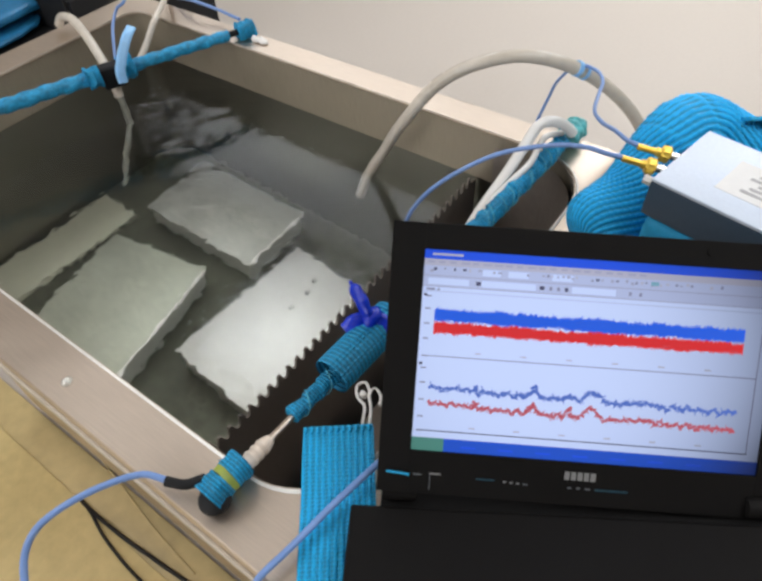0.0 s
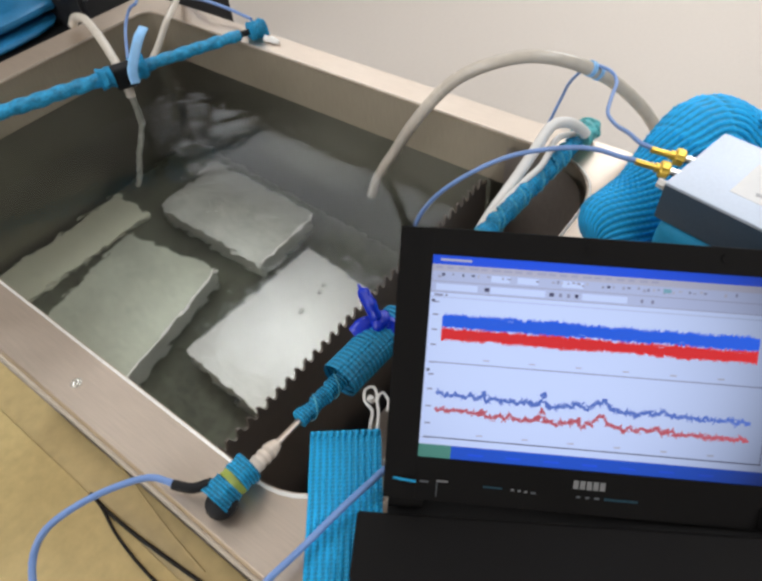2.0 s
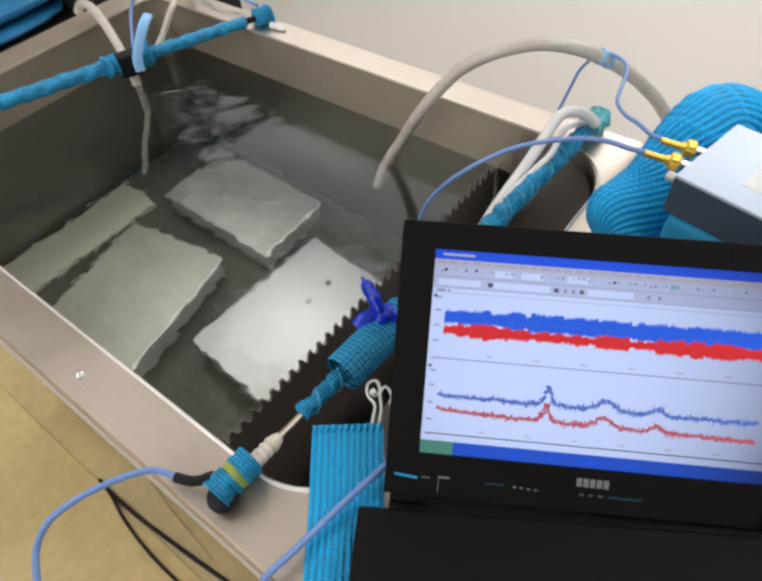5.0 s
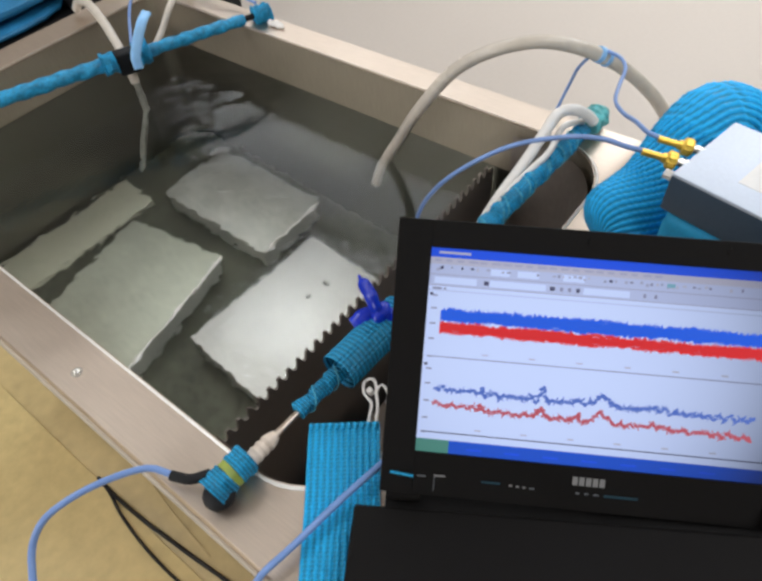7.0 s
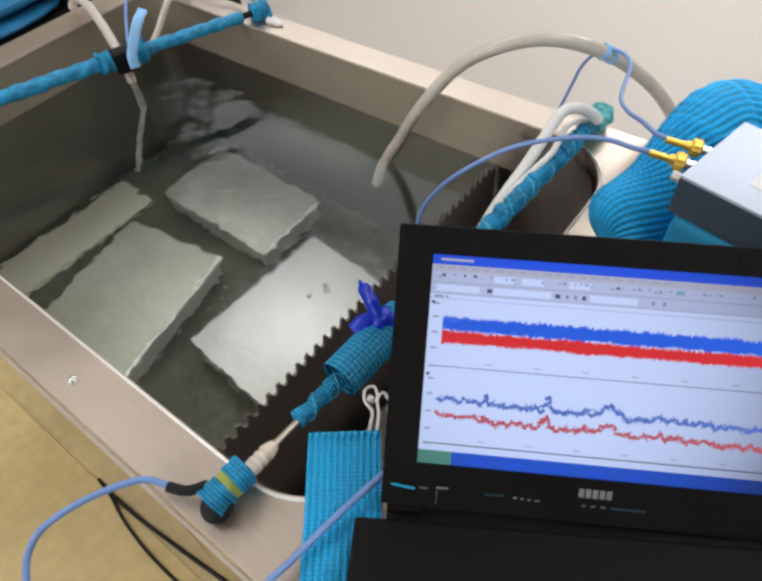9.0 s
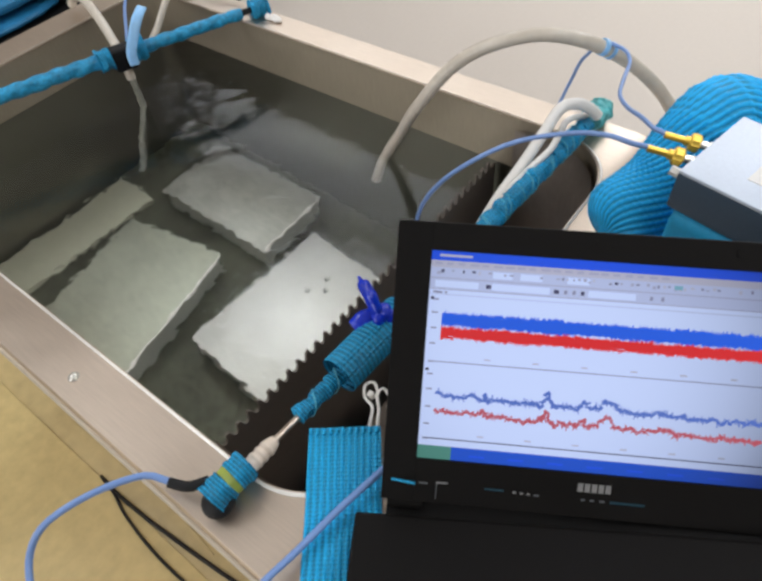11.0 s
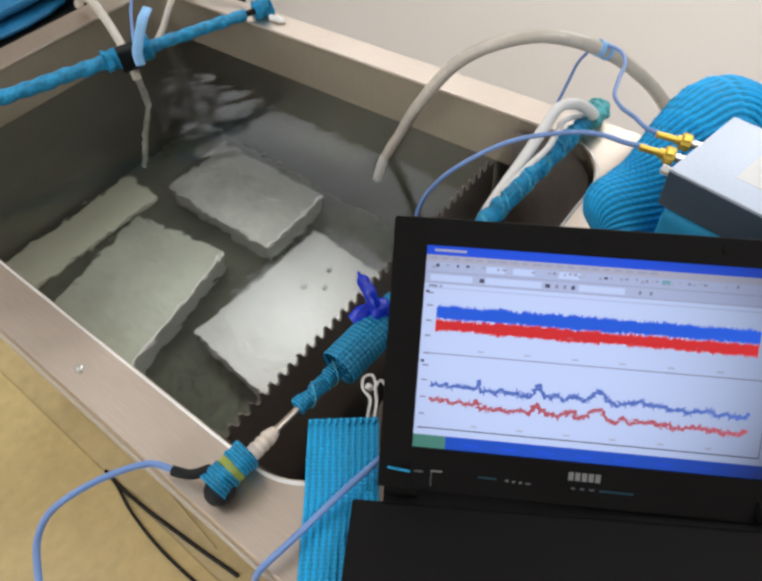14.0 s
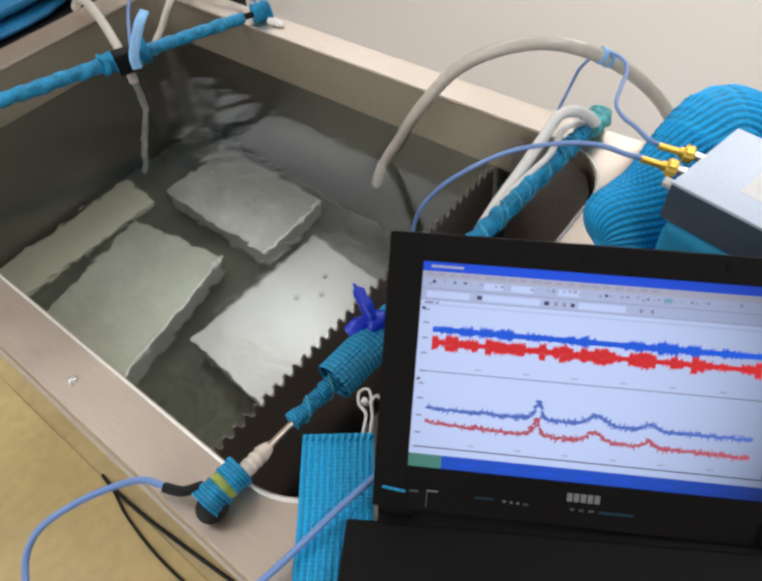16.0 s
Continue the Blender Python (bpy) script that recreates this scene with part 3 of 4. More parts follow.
box(bm, (-0.018, -0.013, -0.024), (0.018, 0.013, 0.014), 0.005, 3, Matrix.Translation(C) @ ax.to_track_quat("X", "Z").to_matrix().to_4x4())
part("clamp_block", bm, RUBBER, rod, "black clamp block")
bm = ribbon(bmesh.new(), [C + Vector((0.062, -0.010, 0.056)), C + Vector((0.038, -0.020, 0.046)), C + Vector((0.006, -0.027, 0.012)), C + Vector((0.000, -0.031, -0.010))], ax, 0.016, 0.005, 0, 0.004)
part("clamp_lever", bm, CABLE_L, rod, "pale blue plastic clamp lever")

cable("inlet_hose", [(0.454, 1.03, 0.012), (0.451, 1.00, 0.034), (0.437, 0.935, 0.048), (0.421, 0.876, 0.033), (0.400, 0.815, 0.006), (0.391, 0.793, -0.018), (0.388, 0.788, -0.034)], 0.0080, CREAM, "cream plastic hose clamped to the rod, pouring water", "hose", 14)
cable("inlet_hose", [(0.66, 0.95, 0.014), (0.62, 0.90, 0.036), (0.583, 0.864, 0.040), (0.525, 0.823, 0.036), (0.484, 0.814, 0.006), (0.440, 0.802, -0.012), (0.410, 0.793, -0.014)], 0.0058, CREAM, "cream plastic hose looped over the rim into the clamp", "hose", 14)
cable("sensor_cable", [(0.60, 1.00, 0.05), (0.524, 0.894, 0.060), (0.517, 0.917, 0.042), (0.490, 0.905, 0.022), (0.446, 0.850, 0.012), (0.405, 0.792, 0.010)], 0.0028, CABLE, "thin blue sensor cable")
cable("sensor_cable", [(0.66, 0.95, 0.006), (0.636, 0.847, 0.028), (0.643, 0.790, 0.022), (0.628, 0.710, 0.026)], 0.003, CABLE, "thin blue sensor cable taped to the rod end")

jet = thing("water_jet", (0.388, 0.789, WATER_Z), "thin clear jet of water falling from the hose", "water jet")
wob = lambda s, an: 1 + 0.30 * noise.noise(Vector((s * 70, math.cos(an), math.sin(an))))
part("stream", tube(bmesh.new(), [(0.388, 0.788, -0.030), (0.389, 0.788, -0.055), (0.388, 0.789, WATER_Z)], 0.0058, 14, 0.003, wob), JET, jet)
part("plume", tube(bmesh.new(), [(0.388, 0.789, WATER_Z - 0.003), (0.374, 0.787, -0.13), (0.357, 0.789, -0.19), (0.341, 0.785, -0.24), (0.330, 0.787, -0.28)], 0.0052, 14, 0.004, lambda s, an: (1 + 0.5 * noise.noise(Vector((s * 60, math.cos(an), math.sin(an)))))), JET, jet, "pale plume of fine bubbles")
# ---- near rod ----
rod2 = thing("wrapped_rod", (0.3, 0.085, 0.0), "steel rod wound with turquoise webbing beside the weir", "rod")
pA, pB = Vector((-0.047, 0.0885, 0.013)), Vector((0.628, 0.056, 0.018))
ax = (pB - pA).normalized()
part("core", tube(bmesh.new(), [pA, pB], 0.0034, 12, 0.02), STEEL_X, rod2, "bare bright rod")
part("tape_winding", tube(bmesh.new(), [pA + ax * 0.109, pA + ax * 0.175], 0.0084, 22, 0.002, wrapped(0.021, 0.26)), TAPE, rod2, "turquoise net tape")
part("webbing_sleeve", tube(bmesh.new(), [pA + ax * 0.165, pA + ax * 0.262], 0.0205, 96, 0.004, lambda s, an: 1 + 0.025 * math.cos(24 * an) - 0.18 * max(0, s - 0.07) / 0.03 * 0.3, caps=False), WEB_FINE, rod2, "turquoise webbing sleeve")
part("tape_winding", tube(bmesh.new(), [pA + ax * 0.262, pB - ax * 0.03], 0.0112, 22, 0.002, wrapped(0.024, 0.24, 0.5)), TAPE, rod2, "turquoise net tape")
part("tape_end", tube(bmesh.new(), [pB - ax * 0.02, pB + ax * 0.016], 0.016, 20, 0.003, wrapped(0.012, 0.25, 0.5)), KNOT_TAPE, rod2, "pale teal tape knot at the rod end")
sd = ax.cross(Vector((0, 0, 1))).normalized()
up_ = sd.cross(ax)
for s0, s1, pit, ph, rr in ((0.110, 0.172, 0.031, 0.0, 0.0092), (0.30, 0.63, 0.034, 0.7, 0.0120), (0.31, 0.62, 0.047, 3.0, 0.0120)):
    hp = []
    q = s0
    while q < s1:
        an = 2 * math.pi * q / pit + ph
        an += 1.5 * noise.noise(Vector((q * 60, ph, 0)))
        hp.append(pA + ax * q + (sd * math.cos(an) + up_ * math.sin(an)) * rr * (1.03 + 0.10 * noise.noise(Vector((q * 90, ph, 5)))))
        q += pit / 9
    part("thread", tube(bmesh.new(), hp, 0.0007, 6, 0.003), THREAD, rod2, "pale loose thread")
bm = bmesh.new()
tube(bm, [pA + ax * 0.040, pA + ax * 0.080], 0.0076, 16, 0.002, lambda s, an: 1.0 + 0.10 * math.sin(s * 900) * (0.014 < s < 0.034) - 0.35 * max(0.0, s - 0.033) / 0.007 - 0.2 * (s < 0.004))
part("connector", bm, BEIGE, rod2, "beige plastic cable connector")
# rubber foot with windings at the left end
F = pA + Vector((0.012, 0.001, 0))
bm = bmesh.new()
bmesh.ops.create_uvsphere(bm, u_segments=20, v_segments=12, radius=0.0150, matrix=Matrix.Translation((F.x - 0.002, F.y - 0.003, 0.0110)) @ Matrix.Diagonal((1.0, 1.0, 0.65, 1)))
part("rubber_foot", bm, RUBBER, rod2, "black rubber foot")
part("tape_end", tube(bmesh.new(), [F + Vector((-0.006, 0, 0.003)), F + ax * 0.013 + Vector((0, 0, 0.005))], 0.0150, 22, 0.003, wrapped(0.010, 0.16, 0.3)), TAPE, rod2, "turquoise tape winding")
part("colour_band", tube(bmesh.new(), [F + ax * 0.012 + Vector((0, 0, 0.005)), F + ax * 0.019 + Vector((0, 0, 0.005))], 0.0138, 22, 0.003, wrapped(0.008, 0.1, 0.2)), YELLOW, rod2, "yellow-green tape band")
part("tape_end", tube(bmesh.new(), [F + ax * 0.019 + Vector((0, 0, 0.005)), F + ax * 0.036 + Vector((0, 0, 0.005))], 0.0148, 22, 0.003, wrapped(0.010, 0.16, 0.8)), TAPE, rod2, "turquoise tape winding")

# ribbon knot on the sleeve
K = Vector((0.186, 0.082, 0.029))
knot = thing("ribbon_knot", K, "royal blue ribbon tied in a knot round the sleeve", "ribbon")
soft = lambda L: (lambda s, an: max(0.25, math.sqrt(max(0.0, 1 - (2 * min(max(s / L, 0), 1) - 1) ** 6))) * (1 + 0.18 * noise.noise(Vector((s * 120, math.cos(an), math.sin(an))))))
for nm, pts, r_ in (("loop", [K + Vector((0.0, 0.0, 0.006)), K + Vector((0.006, 0.014, 0.020)), K + Vector((0.014, 0.034, 0.030))], 0.0130),
                    ("tail", [K + Vector((0.004, 0.0, 0.004)), K + Vector((-0.008, 0.010, 0.004)), K + Vector((-0.020, 0.016, -0.004))], 0.0090),
                    ("tail", [K + Vector((0.002, -0.002, 0.006)), K + Vector((0.006, -0.016, -0.001)), K + Vector((0.004, -0.032, -0.018))], 0.0105)):
    part(nm, tube(bmesh.new(), pts, r_, 18, 0.002, soft(0.040), flat=0.55), NAVY, knot)
bm = bmesh.new()
bmesh.ops.create_icosphere(bm, subdivisions=3, radius=0.0125, matrix=Matrix.Translation(K + Vector((0.002, -0.002, 0.008))) @ Matrix.Diagonal((1, 0.8, 0.7, 1)))
for v in bm.verts:
    v.co += v.normal * 0.002 * noise.noise(v.co * 160)
part("knot", bm, NAVY, knot)

# ---- strap on the deck, tied to the rod ----
strap = thing("webbing_strap", (0.03, 0.0, 0.0), "wide flat turquoise webbing strap lying over the deck", "strap")
dd, wd = Vector((-0.79, -0.61, 0)).normalized(), Vector((0.61, -0.79, 0))
c0 = Vector((0.0775, 0.0395, 0.012))
part("web", ribbon(bmesh.new(), [c0, c0 + dd * 0.03 + Vector((0, 0, -0.003)), c0 + dd * 0.065 + Vector((0, 0, -0.0085)), c0 + dd * 0.11 + Vector((0, 0, -0.0095)), c0 + dd * 0.19 + Vector((0, 0, -0.0095))], wd, 0.066, 0.0042, 11, 0.006), WEB, strap)
part("tab", ribbon(bmesh.new(), [(0.052, -0.027, 0.052), (0.055, -0.039, 0.056), (0.060, -0.053, 0.059)], (0.6, 0.2, 0.75), 0.0022, 0.0016, 0, 0.004), WEB_FINE, strap, "narrow loose tab")
part("hem", tube(bmesh.new(), [c0 - wd * 0.0325 + Vector((0, 0, 0.0003)), c0 + wd * 0.0325 + Vector((0, 0, 0.0003))], 0.0030, 10, 0.004, lambda s, an: 1 + 0.08 * math.sin(s * 2 * math.pi / 0.0065)), WEB, strap, "folded hem of the strap")
tie = thing("cable_tie", (0.12, 0.05, 0.01), "translucent white plastic cable tie looped through the strap", "cable tie")
for pts in ([(0.090, 0.022, 0.010), (0.098, 0.026, 0.013), (0.110, 0.033, 0.014), (0.114, 0.045, 0.015), (0.124, 0.052, 0.016), (0.131, 0.047, 0.016), (0.124, 0.038, 0.014), (0.117, 0.040, 0.012)],
            [(0.093, 0.016, 0.010), (0.101, 0.020, 0.013), (0.112, 0.027, 0.014), (0.122, 0.036, 0.016), (0.131, 0.036, 0.016), (0.128, 0.027, 0.013), (0.119, 0.022, 0.012)]):
    part("loop", tube(bmesh.new(), pts, 0.0015, 8, 0.003), WHITE, tie)
bm = bmesh.new()
box(bm, (0.116, 0.039, 0.012), (0.122, 0.045, 0.018), 0.0015, 2)
part("head", bm, WHITE, tie)

# ---- laptop ----
wv = Vector((0.5249, -0.8484, -0.0688)).normalized()
uv_ = Vector((0.5913, 0.3054, 0.7464))
uv_ = (uv_ - wv * uv_.dot(wv)).normalized()
nv = wv.cross(uv_)
O = Vector((0.0760, -0.0439, 0.0666))
S = Matrix((wv, uv_, nv)).transposed().to_4x4()
S.translation = O
SW, SH = 0.2753, 0.163
laptop = thing("laptop", (0.05, -0.2, 0.0), "open black laptop standing on the steel deck", "laptop")
LB = Matrix.Translation(-Vector((0.05, -0.2, 0.0)))
bm = bmesh.new()
L0, L1, B0, B1 = -0.026, SW + 0.026, -0.036, SH + 0.0205
box(bm, (L0, B0, -0.011), (L1, B1, -0.002), 0.0035, 3, S)
part("lid", bm, LAPTOP, laptop)
for nm, a, b in (("bezel", (L0, B0, -0.003), (0.0, B1, 0.0025)), ("bezel", (SW, B0, -0.003), (L1, B1, 0.0025)), ("bezel", (0.0, SH, -0.003), (SW, B1, 0.0025)), ("bezel", (0.0, B0, -0.003), (SW, 0.0, 0.0025))):
    bm = bmesh.new()
    box(bm, a, b, 0.0003, 1, S)
    part(nm, bm, LAPTOP, laptop)
for bx in (L0 + 0.012, SW * 0.5 - 0.02, SW * 0.5 + 0.08, L1 - 0.012):
    bm = bmesh.new()
    tube(bm, [S @ Vector((bx, B1 - 0.008, 0.002)), S @ Vector((bx, B1 - 0.008, 0.0034))], 0.0034, 12, 0.01)
    part("bumper", bm, LAPTOP, laptop, "small round rubber bumper")
# base
wh = Vector((wv.x, wv.y, 0)).normalized()
HB = Matrix((wh, Vector((0, 0, 1)).cross(wh) * -1, Vector((0, 0, 1)))).transposed().to_4x4()
HB.translation = (0.0630, -0.0505, 0)
bm = bmesh.new()
box(bm, (L0 - 0.022, 0.018, 0.008), (L1 + 0.02, 0.235, 0.030), 0.004, 3, HB)
part("base", bm, LAPTOP, laptop)
bm = bmesh.new()
box(bm, (L0 + 0.002, -0.012, 0.008), (L1 - 0.002, 0.020, 0.0185), 0.003, 2, HB)
part("rear_deck", bm, LAPTOP, laptop)
for a, b in ((L0 + 0.004, L0 + 0.032), (L1 - 0.032, L1 - 0.004)):
    bm = bmesh.new()
    tube(bm, [HB @ Vector((a, 0.004, 0.030)), HB @ Vector((b, 0.004, 0.030))], 0.0085, 18, 0.01)
    part("hinge", bm, LAPTOP, laptop)
for fx in (L0 + 0.01, L1 - 0.01):
    for fy in (0.02, 0.22):
        bm = bmesh.new()
        tube(bm, [HB @ Vector((fx, fy, 0.0)), HB @ Vector((fx, fy, 0.009))], 0.007, 12, 0.01)
        part("rubber_foot", bm, RUBBER, laptop)
# maker's mark as plain bars, status lamps
for k in range(5):
    bm = bmesh.new()
    box(bm, (0.1247 + k * 0.0052, -0.0148, 0.0024), (0.1286 + k * 0.0052, -0.0080, 0.0030), 0, 1, S)
    part("mark", bm, LOGO, laptop, "pale maker's mark", smooth=False)
for x0, x1, y0, y1, m_ in ((0.0165, 0.0255, -0.0192, -0.0178, LOGO), (0.0165, 0.0172, -0.0320, -0.0192, INDIC), (0.0030, 0.0100, -0.0205, -0.0192, INDIC),
                           (0.054, 0.069, -0.0208, -0.0194, CYAN_MARK), (0.076, 0.0785, -0.0215, -0.0200, LOGO), (0.0815, 0.0838, -0.0217, -0.0203, LOGO), (0.0868, 0.0890, -0.0219, -0.0205, LOGO),
                           (0.092, 0.096, -0.0222, -0.0209, INDIC), (0.128, 0.131, -0.0222, -0.0208, INDIC), (0.135, 0.138, -0.0222, -0.0208, INDIC), (0.142, 0.146, -0.0222, -0.0208, INDIC), (0.150, 0.176, -0.0225, -0.0208, CYAN_MARK)):
    bm = bmesh.new()
    box(bm, (x0, y0, 0.0024), (x1, y1, 0.0029), 0, 1, S)
    part("indicator", bm, m_, laptop, "tiny pale indicator mark", smooth=False)

# screen
bm = bmesh.new()
box(bm, (0, 0, -0.002), (SW, SH, 0.0), 0, 1, S)
display = part("display", bm, SCREEN, laptop, "lit display with measurement traces", smooth=False)


def tile(name, x0, y0, x1, y1, z, material, label=""):
    """A flat mark on the display; y counts down from its top edge."""
    b = bmesh.new()
    box(b, (x0, SH - y1, z - 0.00008), (x1, SH - y0, z), 0, 1, S)
    return part(name, b, material, display, label, smooth=False)


tile("title_bar", 0, 0, SW, 0.0072, 0.0003, S_BLUE)
tile("menu_bar", 0, 0.0072, SW, 0.0118, 0.0002, S_GREY)
tile("taskbar", 0, SH - 0.0108, SW, SH, 0.0003, S_TASK)
tile("start_button", 0, SH - 0.0108, 0.026, SH, 0.0004, S_GREEN)
tile("toolbar", 0, 0.0118, SW, 0.0285, 0.0002, S_TOOL)
for x0_, x1_ in ((0.004, 0.036), (0.046, 0.088), (0.116, 0.150)):
    tile("text_field", x0_, 0.0222, x1_, 0.0272, 0.00028, SCREEN)
for x0_, x1_ in ((0.046, 0.060), (0.066, 0.082), (0.100, 0.116)):
    tile("text_field", x0_, 0.0136, x1_, 0.0184, 0.00028, SCREEN)
tile("rule", 0, 0.0118, SW, 0.0124, 0.0003, S_GREY)
tile("rule", 0, 0.0200, SW, 0.0207, 0.0003, S_MID)
tile("rule", 0, 0.0284, SW, 0.0291, 0.0003, S_MID)
tile("rule", 0, 0.0322, SW, 0.0330, 0.0003, S_TOOL)
tile("rule", 0.004, 0.0842, SW - 0.010, 0.0850, 0.0003, S_LINE)
tile("rule", 0.003, 0.1458, SW - 0.009, 0.1467, 0.0003, S_DARK)
tile("rule", SW - 0.0102, 0.036, SW - 0.0094, 0.1465, 0.0003, S_LINE)
rng = random.Random(5)
for k in range(62):
    x0 = 0.004 + k * 0.0038 + rng.uniform(0, 0.0014)
    thin = 0.046 < x0 < 0.094 or x0 > 0.205
    if rng.random() < (0.35 if thin else 0.86):
        row = rng.choice((0.0138, 0.0146, 0.0154))
        deep = 0.120 < x0 < 0.142 or x0 < 0.034
        tile("icon", x0, row, x0 + rng.uniform(0.0012, 0.0028), row + rng.uniform(0.0012, 0.0026), 0.0004, rng.choice((S_DARK, S_LINE, S_MID) if deep else (S_GREY, S_MID, S_LINE)))
tile("icon", 0.176, 0.0140, 0.182, 0.0170, 0.0005, S_TEAL)
for x0, w_ in ((0.0415, 0.0036), (0.0910, 0.0036), (0.0985, 0.0022), (0.1045, 0.0022), (0.1105, 0.0026), (0.160, 0.002), (0.168, 0.002)):
    tile("icon", x0, 0.0232, x0 + w_, 0.0262, 0.0004, S_DARK if w_ > 0.0025 else S_LINE)
for k in range(20):
    tile("menu_word", 0.003 + k * 0.0086, 0.0086, 0.009 + k * 0.0086 + rng.uniform(-0.002, 0.001), 0.0103, 0.0004, S_MID)
for x0, x1 in ((0.003, 0.010), (0.0115, 0.0135)):
    tile("page_word", x0, 0.0302, x1, 0.0318, 0.0004, S_LINE)
for y0 in (0.0345, 0.0900):
    tile("page_mark", 0.0015, y0, 0.0040, y0 + 0.0022, 0.0004, S_DARK)
tile("window_title", 0.006, 0.0026, 0.030, 0.0044, 0.0004, S_GREY)
for k in range(6):
    for y0 in (0.080, 0.1415):
        tile("axis_number", 0.045 + k * 0.036, y0, 0.050 + k * 0.036, y0 + 0.0012, 0.0003, S_GREY)
for y0 in (0.036, 0.046, 0.058, 0.070, 0.0842, 0.094, 0.106, 0.120, 0.134, 0.146):
    tile("axis_number", 0.003, y0, 0.0075, y0 + 0.0012, 0.0003, S_LINE)
for k in range(7):
    tile("task_word", 0.040 + k * 0.030, SH - 0.0052, 0.052 + k * 0.030, SH - 0.0036, 0.0005, S_BLUE)

# traces: short rigid combs that slide up and down on the page
COLS, TX0, TX1 = 48, 0.0108, 0.2520
CW = (TX1 - TX0) / COLS
BANDS = []      # (object, x, centre, side, column, colour, layer)
TRACES = []     # (object, x, colour)
BAND_Y = {"blue": 0.0514, "red": 0.0616}


def comb(h, n, rnd, material, name, ragged=0.62):
    """Fine teeth of uneven height, h tall at most, grown from one edge."""
    b = bmesh.new()
    for i in range(n):
        x0 = -CW / 2 + CW * i / n
        hh = h * (1 - ragged * rnd.random() ** 0.8)
        box(b, (x0, h - hh, -0.00004), (x0 + CW / n * 1.02, h, 0.00004))
    me = bpy.data.meshes.new(name)
    b.to_mesh(me)
    b.free()
    me.materials.append(material)
    ob = new(name, me)
    ob.parent = display
    return ob


def strip(y, half, z, material):
    return tile("band_core", TX0, y - half, TX1, y + half, z, material)


strip(BAND_Y["blue"], 0.0013, 0.0006, T_BLUE)
strip(BAND_Y["red"], 0.0013, 0.0007, T_RED)
HB_ = {"blue": 0.0040, "red": 0.0036}
for colour, m_ in (("blue", T_BLUE), ("red", T_RED)):
    for k in range(COLS):
        for side in (1, -1):
            for layer in (0, 1):
                BANDS.append((comb(HB_[colour], 1 if layer else 8, rng, m_, "band_tooth", 0.0 if layer else 0.62), TX0 + CW * (k + 0.5), BAND_Y[colour], side, k, colour, layer))
NT = 150


def trace_y(u, colour, kind):
    """Height of a lower trace, counted down from the top of the page."""
    low, fall = {"blueA": (0.1115, 0.0022), "blueB": (0.1148, 0.0005), "redA": (0.1252, 0.0022), "redB": (0.1275, 0.0020)}[colour + kind]
    y = low + fall * u - 0.0012 * math.exp(-u * 12) * (1 if colour == "blue" else 2.4)
    if kind == "A":
        bumps = ((0.155, 0.006, 0.0045), (0.346, 0.010, 0.0090), (0.46, 0.010, 0.0040), (0.534, 0.028, 0.0080), (0.70, 0.05, 0.002), (0.10, 0.03, 0.0015))
    else:
        bumps = ((0.350, 0.012, 0.0115), (0.345, 0.030, 0.002), (0.531, 0.035, 0.0075), (0.697, 0.022, 0.0050), (0.18, 0.02, 0.001))
    return y - sum(h * math.exp(-((u - c) / w) ** 2) for c, w, h in bumps)


for colour, m_ in (("blue", T_BLUE2), ("red", T_RED2)):
    for k in range(NT):
        u, dx = (k + 0.5) / NT, 0.243 / NT
        steep = max(abs(trace_y(u + q / NT, colour, kd) - trace_y(u, colour, kd)) / dx for q in (-1, 1) for kd in "AB")
        half = 0.70 * dx * math.sqrt(1 + min(max(steep, 0.6), 2.0) ** 2)
        b = bmesh.new()
        for i in range(-1, 2):
            up, dn = 0.0009 + 0.0009 * rng.random() ** 2, 0.0009 + 0.0009 * rng.random() ** 2
            up, dn = up + (0.0016 if rng.random() < 0.14 else 0), dn + (0.0016 if rng.random() < 0.14 else 0)
            zig = rng.uniform(-0.0007, 0.0007)
            box(b, (half * (i - 0.5) / 1.5, zig - dn, -0.00004), (half * (i + 0.5) / 1.5, zig + up, 0.00004))
        me = bpy.data.meshes.new("trace_step")
        b.to_mesh(me)
        b.free()
        me.materials.append(m_)
        ob = new("trace_step", me)
        ob.parent = display
        TRACES.append((ob, 0.0106 + dx * (k + 0.5), colour, k))

# ---- instrument box on its padded stand ----
bx_dir = math.degrees(math.atan2(-0.02, 0.101))
IB = Matrix.Translation((0.3810, -0.1030, 0.0)) @ Matrix.Rotation(radians(bx_dir), 4, "Z")
inst = thing("instrument_box", (0.42, -0.19, 0.125), "grey-blue enamelled metal instrument box with gold sockets", "instrument")
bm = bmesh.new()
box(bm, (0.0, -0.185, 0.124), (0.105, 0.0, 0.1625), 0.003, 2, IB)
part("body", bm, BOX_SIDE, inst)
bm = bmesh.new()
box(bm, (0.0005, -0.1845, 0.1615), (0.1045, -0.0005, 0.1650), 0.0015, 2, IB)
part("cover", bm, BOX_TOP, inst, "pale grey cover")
pd = Vector((-0.27, 0.95, 0.14)).normalized()
